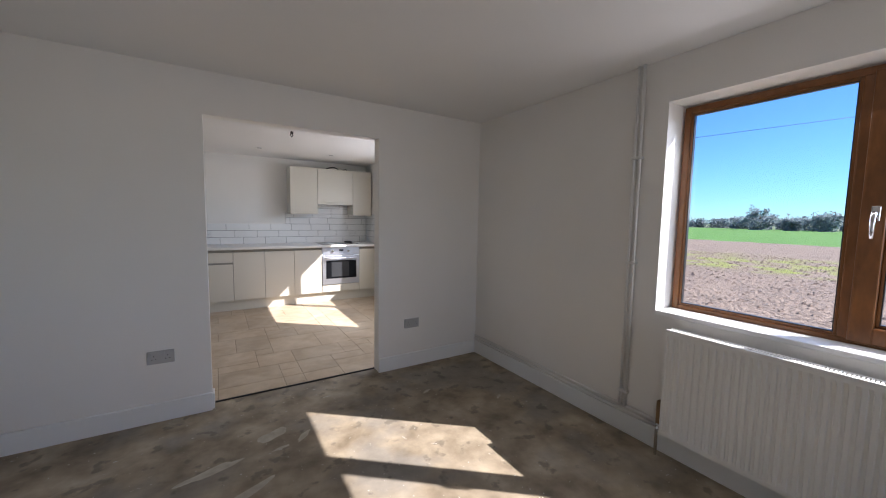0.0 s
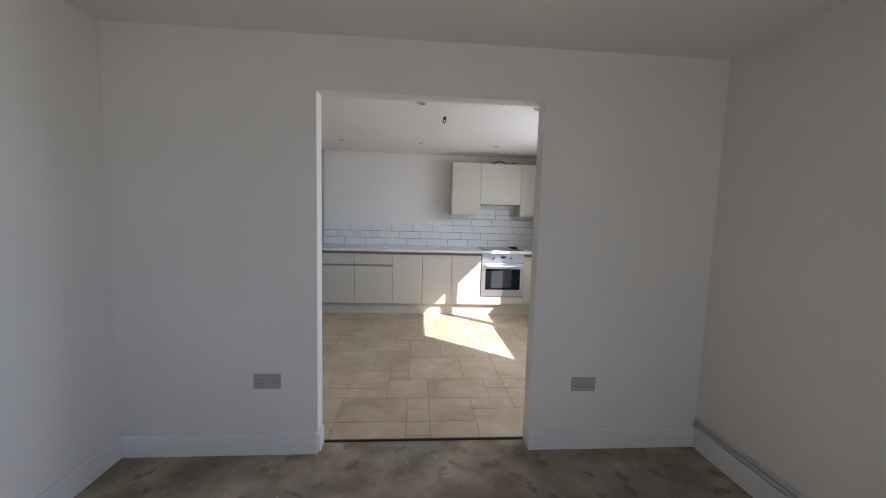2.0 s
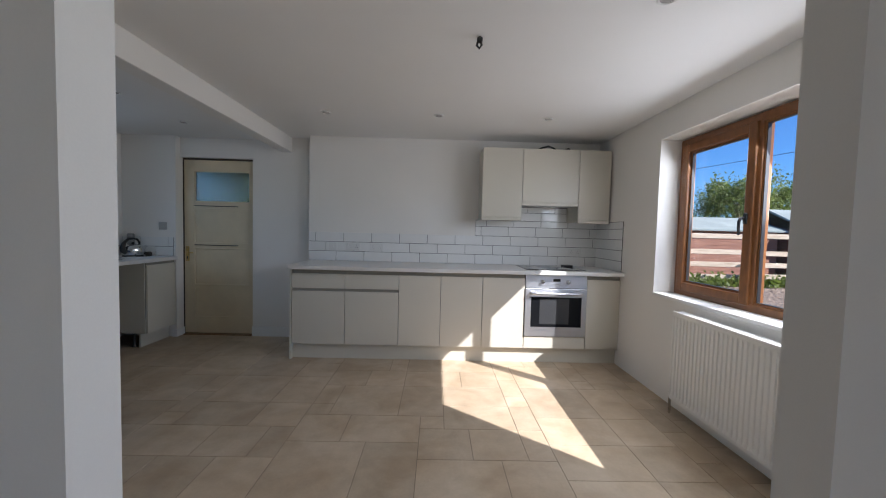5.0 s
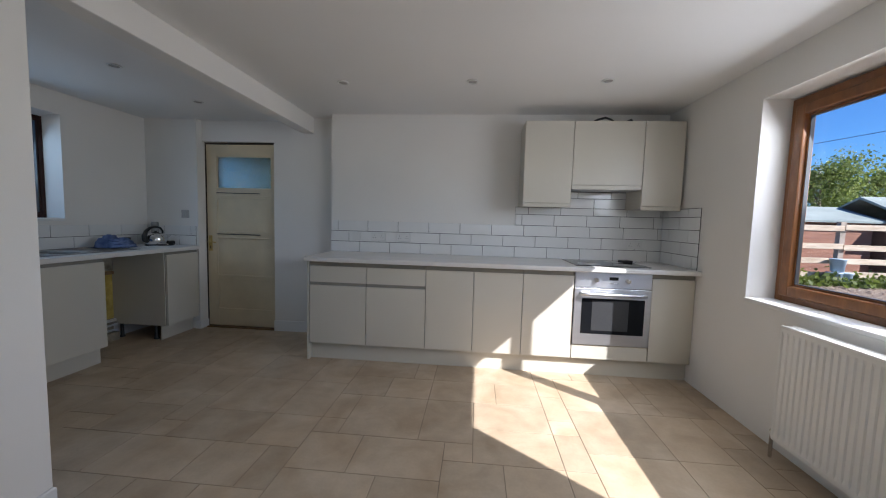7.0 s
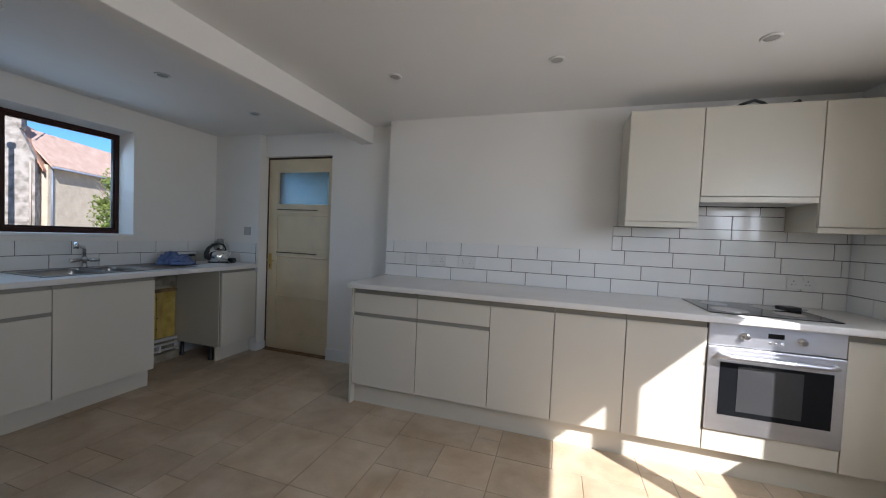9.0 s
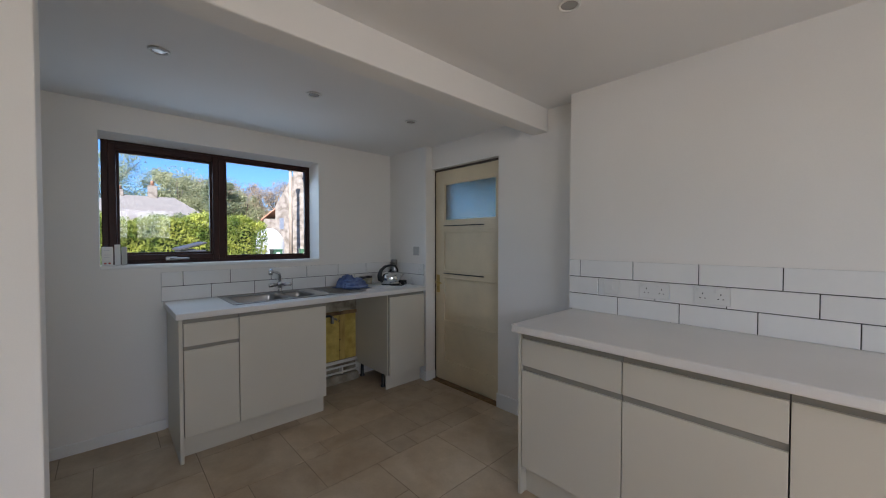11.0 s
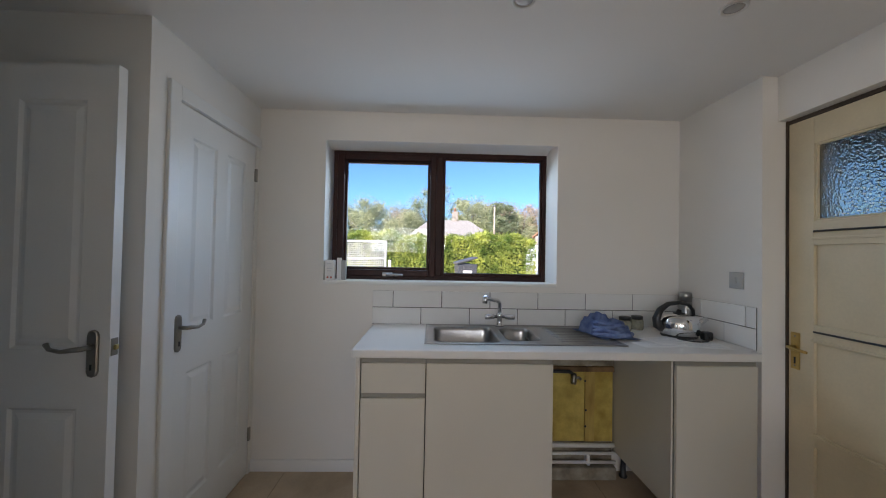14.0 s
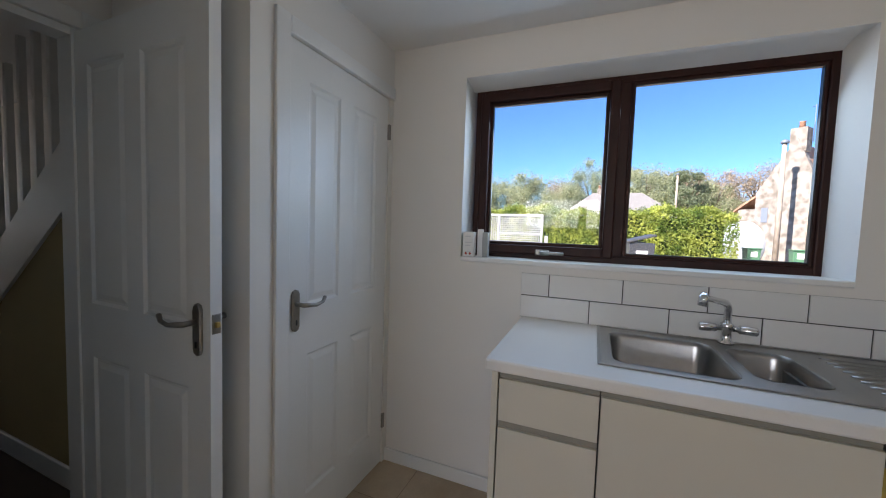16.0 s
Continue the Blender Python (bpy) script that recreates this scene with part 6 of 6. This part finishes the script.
solo("plywood_sheet", moved(box(0, 1.7, 0, 0.018, 0, 0.80, 0.003), Matrix.Translation((13.35, 12.72, -0.15)) @ Matrix.Rotation(radians(-24), 4, "X")), PLY, "weathered plywood sheet leaning against the panel", "plywood")
for x, z in ((10.1, 0.0), (10.35, 0.0), (10.16, 0.36)):
    tub = thing("plastic_tub", (x, 13.35, z - 0.15), "pale blue plastic tub by the fence", "tub", "tubs by the fence")
    part("body", lathe([(0.13, 0.0), (0.16, 0.30), (0.175, 0.31), (0.175, 0.335)], None, 18, (x, 13.35, z - 0.15)), TUB_BLUE, tub)
gp = np.stack([RNG.uniform(8.0, 12.4, 2600), 13.45 + RNG.normal(0, 0.3, 2600), -0.15 + np.abs(RNG.normal(0, 0.12, 2600))], 1)
gr = thing("rough_grass", (10, 13.4, -0.15), "tufts of rough grass along the fence", "grass")
gr["kind"] = "stuff"
leaf_mesh("blades", gp, 0.07, GRASS, gr)
tree("bush", 17.8, 23.0, 5.2, 4.6, FRESH_LEAF, "light green leafy bush behind the shed", 14000, 0.07, "bush", low=0.1)
tree("bush", 21.0, 24.5, 5.0, 4.2, FRESH_LEAF, "light green leafy bush behind the shed", 12000, 0.07, "bush", low=0.1)
tree("tree", 25.0, 24.0, 5.2, 6.0, DARK_LEAF, "dark leafy tree behind the shed", 18000, 0.075, low=0.1)
tree("tree", 31.0, 25.5, 4.6, 5.0, HAZY_OLIVE_LEAF, "olive leafy tree behind the shed", 12000, 0.085, low=0.1)
tree("tree", 13.5, 27.0, 5.4, 6.0, FRESH_LEAF, "light green tree behind the shed", 11000, 0.085, low=0.1)

# far tree line: haze comes from its leaf colour, not from the air
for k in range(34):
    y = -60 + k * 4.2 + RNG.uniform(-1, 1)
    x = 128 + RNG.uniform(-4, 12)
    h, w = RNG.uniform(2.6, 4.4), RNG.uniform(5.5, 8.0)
    tree("far_tree", x, y, h, w, FAR_HAZE_LEAF, "far hedgerow tree beyond the field, blue-green with painted haze", 900, 0.32, low=0.0)
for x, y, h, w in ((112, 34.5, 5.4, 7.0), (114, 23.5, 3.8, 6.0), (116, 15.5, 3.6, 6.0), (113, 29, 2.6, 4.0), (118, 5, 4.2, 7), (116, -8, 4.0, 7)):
    tree("far_tree", x, y, h, w, FAR_HAZE_LEAF, "darker lone tree at the field's far edge, tinted with haze", 1900, 0.26, low=0.02)

line = thing("overhead_wire", (25, 8, 6), "thin black overhead wire across the sky", "wire")
part("wire", tube([(14.0, 24.2, 5.0), (23.0, 9.71, 6.09), (30.55, 4.95, 7.4), (50, -7.0, 9.6)], 0.012, sides=5), BLACK, line)

cx, cy = RNG.uniform(4.0, 22, 12000), RNG.uniform(-3, 12.8, 12000)
verts, faces = [], []
for x, y in zip(cx, cy):
    r = 0.012 + 0.05 * RNG.uniform(0, 1) ** 3
    b = len(verts)
    for dx, dy, dz in ((1, 0, 0), (0, 1, 0), (-1, 0, 0), (0, -1, 0), (0.1, 0.1, 0.9)):
        verts.append((x + r * dx * RNG.uniform(0.6, 1.4), y + r * dy * RNG.uniform(0.6, 1.4), -0.155 + r * dz * RNG.uniform(0.5, 1.1)))
    faces += [(b, b + 1, b + 4), (b + 1, b + 2, b + 4), (b + 2, b + 3, b + 4), (b + 3, b, b + 4)]
data = bpy.data.meshes.new("soil_clods")
data.from_pydata(verts, [], faces)
data.materials.append(two_tone("dry_soil_clod", (0.17, 0.115, 0.082), (0.32, 0.24, 0.18), 3, 0.3, 0.7, rough=0.95))
tagged(new("soil_clods", data), "scattered dry brown soil clods", "soil", kind="stuff")

# ---- patches on the bare floor ----
def smear(x, y, rx, ry, turn):
    own = bmesh.new()
    ring = []
    for k in range(26):
        a = 2 * math.pi * k / 26
        r = 1 + 0.45 * noise.noise(Vector((math.cos(a) * 1.4 + x * 7, math.sin(a) * 1.4 + y * 5, 0)))
        ring.append(own.verts.new((rx * r * math.cos(a), ry * r * math.sin(a), 0.0008)))
    own.faces.new(ring)
    moved(own, Matrix.Translation((x, y, -0.012)) @ Matrix.Rotation(turn, 4, "Z"))
    ob = mesh_object("filler_smear", own, SCREED)
    ob.parent = floor_living
    return ob


for row in ((0.02, 2.33, 0.16, 0.030, 0.25), (0.33, 2.52, 0.09, 0.045, 0.5), (0.50, 2.42, 0.07, 0.018, 0.9), (0.10, 2.02, 0.22, 0.028, 0.5), (0.30, 1.80, 0.13, 0.02, 0.7),
            (0.36, 2.36, 0.05, 0.012, 0.2), (1.45, 2.55, 0.05, 0.012, 0.4), (-0.30, 1.9, 0.10, 0.02, 0.3), (0.75, 2.85, 0.03, 0.008, 0.1), (1.9, 2.2, 0.04, 0.01, 0.6)):
    smear(*row)

# ---- wall tiles ----
TILE_CACHE = {}


def tile_mesh(w, h, face):
    key = (round(w, 3), round(h, 3), face)
    if key not in TILE_CACHE:
        bm = box(0, w, -0.005, 0.0, 0, h)
        top = [e for e in bm.edges if all(v.co.y < -0.004 for v in e.verts)]
        bmesh.ops.bevel(bm, geom=top, offset=0.0015, segments=1, profile=0.5, affect="EDGES")
        if face == "x":
            moved(bm, Matrix.Rotation(radians(90), 4, "Z"))
        if face == "-x":
            moved(bm, Matrix.Rotation(radians(-90), 4, "Z"))
        data = bpy.data.meshes.new("tile")
        bm.to_mesh(data)
        bm.free()
        data.materials.append(TILE)
        TILE_CACHE[key] = data
    return TILE_CACHE[key]


PITCH, JOINT = 0.1048, 0.0040


def tile_row(parent, face, plane, a0, a1, z, start, h=PITCH - JOINT, long=0.304):
    """One course of tiles from a0 to a1 with a joint at start."""
    first_ = start + math.floor((a0 - start) / long) * long
    k = 0
    while first_ + k * long < a1 - 0.004:
        s, e = max(a0, first_ + k * long + JOINT / 2), min(a1, first_ + (k + 1) * long - JOINT / 2)
        k += 1
        if e - s < 0.01:
            continue
        ob = new("tile", tile_mesh(e - s, h, face))
        ob.location = (s, plane, z) if face == "y" else ((plane, s, z) if face == "x" else (plane, e, z))
        ob.parent = parent


def grout(x0, x1, y0, y1, z0, z1, parent):
    ob = mesh_object("grout", box(x0, x1, y0, y1, z0, z1), GROUT)
    ob.parent = parent


ZT = 0.911
grout(-0.818, 2.384, 6.536, 6.541, ZT - 0.003, ZT + 3 * PITCH - JOINT, wall_north_1)
grout(1.022, 2.384, 6.5355, 6.541, ZT + 3 * PITCH - JOINT, 1.40, wall_north_1)
grout(1.46, 2.036, 6.535, 6.541, 1.401, 1.556, wall_north_1)
for k, start in enumerate((-0.519, -0.324, -0.437)):
    tile_row(wall_north_1, "y", 6.536, -0.818, 2.384, ZT + k * PITCH, start, long=0.309)
tile_row(wall_north_1, "y", 6.536, 1.022, 2.384, ZT + 3 * PITCH, 1.39)
tile_row(wall_north_1, "y", 6.536, 1.022, 2.384, ZT + 4 * PITCH, 1.145, 0.066)
tile_row(wall_north_1, "y", 6.536, 1.46, 2.036, ZT + 4 * PITCH + 0.0695, 1.752, 0.088)
tile_row(wall_north_1, "y", 6.536, 1.46, 2.036, ZT + 4 * PITCH + 0.161, 1.60, 0.058)
grout(2.3805, 2.3865, 5.955, 6.528, ZT - 0.003, 1.40, wall_east_2)
for k, start in enumerate((6.02, 6.20, 6.10, 6.24)):
    tile_row(wall_east_2, "-x", 2.381, 5.957, 6.526, ZT + k * PITCH, start)
tile_row(wall_east_2, "-x", 2.381, 5.957, 6.526, ZT + 4 * PITCH, 6.12, 0.066)
grout(-2.9015, -2.8955, 4.642, 6.588, ZT - 0.003, ZT + 2 * PITCH - JOINT, wall_west)
tile_row(wall_west, "x", -2.896, 4.642, 6.583, ZT, 4.944)
tile_row(wall_west, "x", -2.896, 4.642, 6.583, ZT + PITCH, 4.769)
grout(-2.887, -2.337, 6.588, 6.594, ZT - 0.003, ZT + 2 * PITCH - JOINT, wall_north_3)
tile_row(wall_north_3, "y", 6.589, -2.887, -2.338, ZT, -2.53)
tile_row(wall_north_3, "y", 6.589, -2.887, -2.338, ZT + PITCH, -2.70)

# ---- floor tiles ----
U, GX0, GY0 = 0.1565, 0.515, 4.445
STONES = {}


def stone_mesh(w, d):
    key = (round(w, 3), round(d, 3))
    if key not in STONES:
        bm = box(0, w, 0, d, -0.006, 0.0)
        top = [e for e in bm.edges if all(v.co.z > -0.001 for v in e.verts)]
        bmesh.ops.bevel(bm, geom=top, offset=0.0008, segments=1, profile=0.5, affect="EDGES")
        data = bpy.data.meshes.new("tile")
        bm.to_mesh(data)
        bm.free()
        data.materials.append(STONE)
        STONES[key] = data
    return STONES[key]


taken = {}
I0, I1 = math.floor((FX0 - GX0) / U), math.ceil((FX1 - GX0) / U)
J0, J1 = math.floor((FY0 - GY0) / U), math.ceil((FY1 - GY0) / U)


def lay(i, j, w, d):
    cells = [(i + a, j + b) for a in range(w) for b in range(d)]
    if any(c in taken for c in cells) or i + w > I1 or j + d > J1:
        return False
    for c in cells:
        taken[c] = 1
    x0, x1 = max(GX0 + i * U + 0.0018, FX0), min(GX0 + (i + w) * U - 0.0018, FX1)
    y0, y1 = max(GY0 + j * U + 0.0018, FY0 - 0.003), min(GY0 + (j + d) * U - 0.0018, FY1)
    if x1 - x0 > 0.01 and y1 - y0 > 0.01:
        ob = new("tile", stone_mesh(x1 - x0, y1 - y0))
        ob.location = (x0, y0, 0.0002 * ((i * 7 + j * 3) % 3))
        ob.parent = floor_kitchen
    return True


for row in ((0, -3, 3, 3), (3, -3, 2, 3), (-1, -3, 1, 1), (0, 0, 2, 2), (-1, -5, 2, 2), (1, -5, 3, 2), (4, -4, 1, 1), (-5, 1, 2, 2), (-3, 1, 3, 2), (-2, -2, 2, 3),
            (-5, -2, 3, 3), (0, 2, 1, 1), (-1, 3, 2, 3), (-4, 3, 3, 3), (5, -3, 3, 2), (1, 2, 3, 2), (2, 0, 2, 2), (-4, -4, 3, 2)):
    lay(*row)
tile_rng = random.Random(11)
for j in range(J0, J1):
    for i in range(I0, I1):
        if (i, j) in taken:
            continue
        sizes = [(3, 2), (3, 3), (2, 3), (2, 2), (2, 2), (3, 2)]
        tile_rng.shuffle(sizes)
        if tile_rng.random() < 0.16:
            sizes.insert(0, (1, 1))
        for w, d in sizes + [(2, 1), (1, 2), (1, 1)]:
            if lay(i, j, w, d):
                break
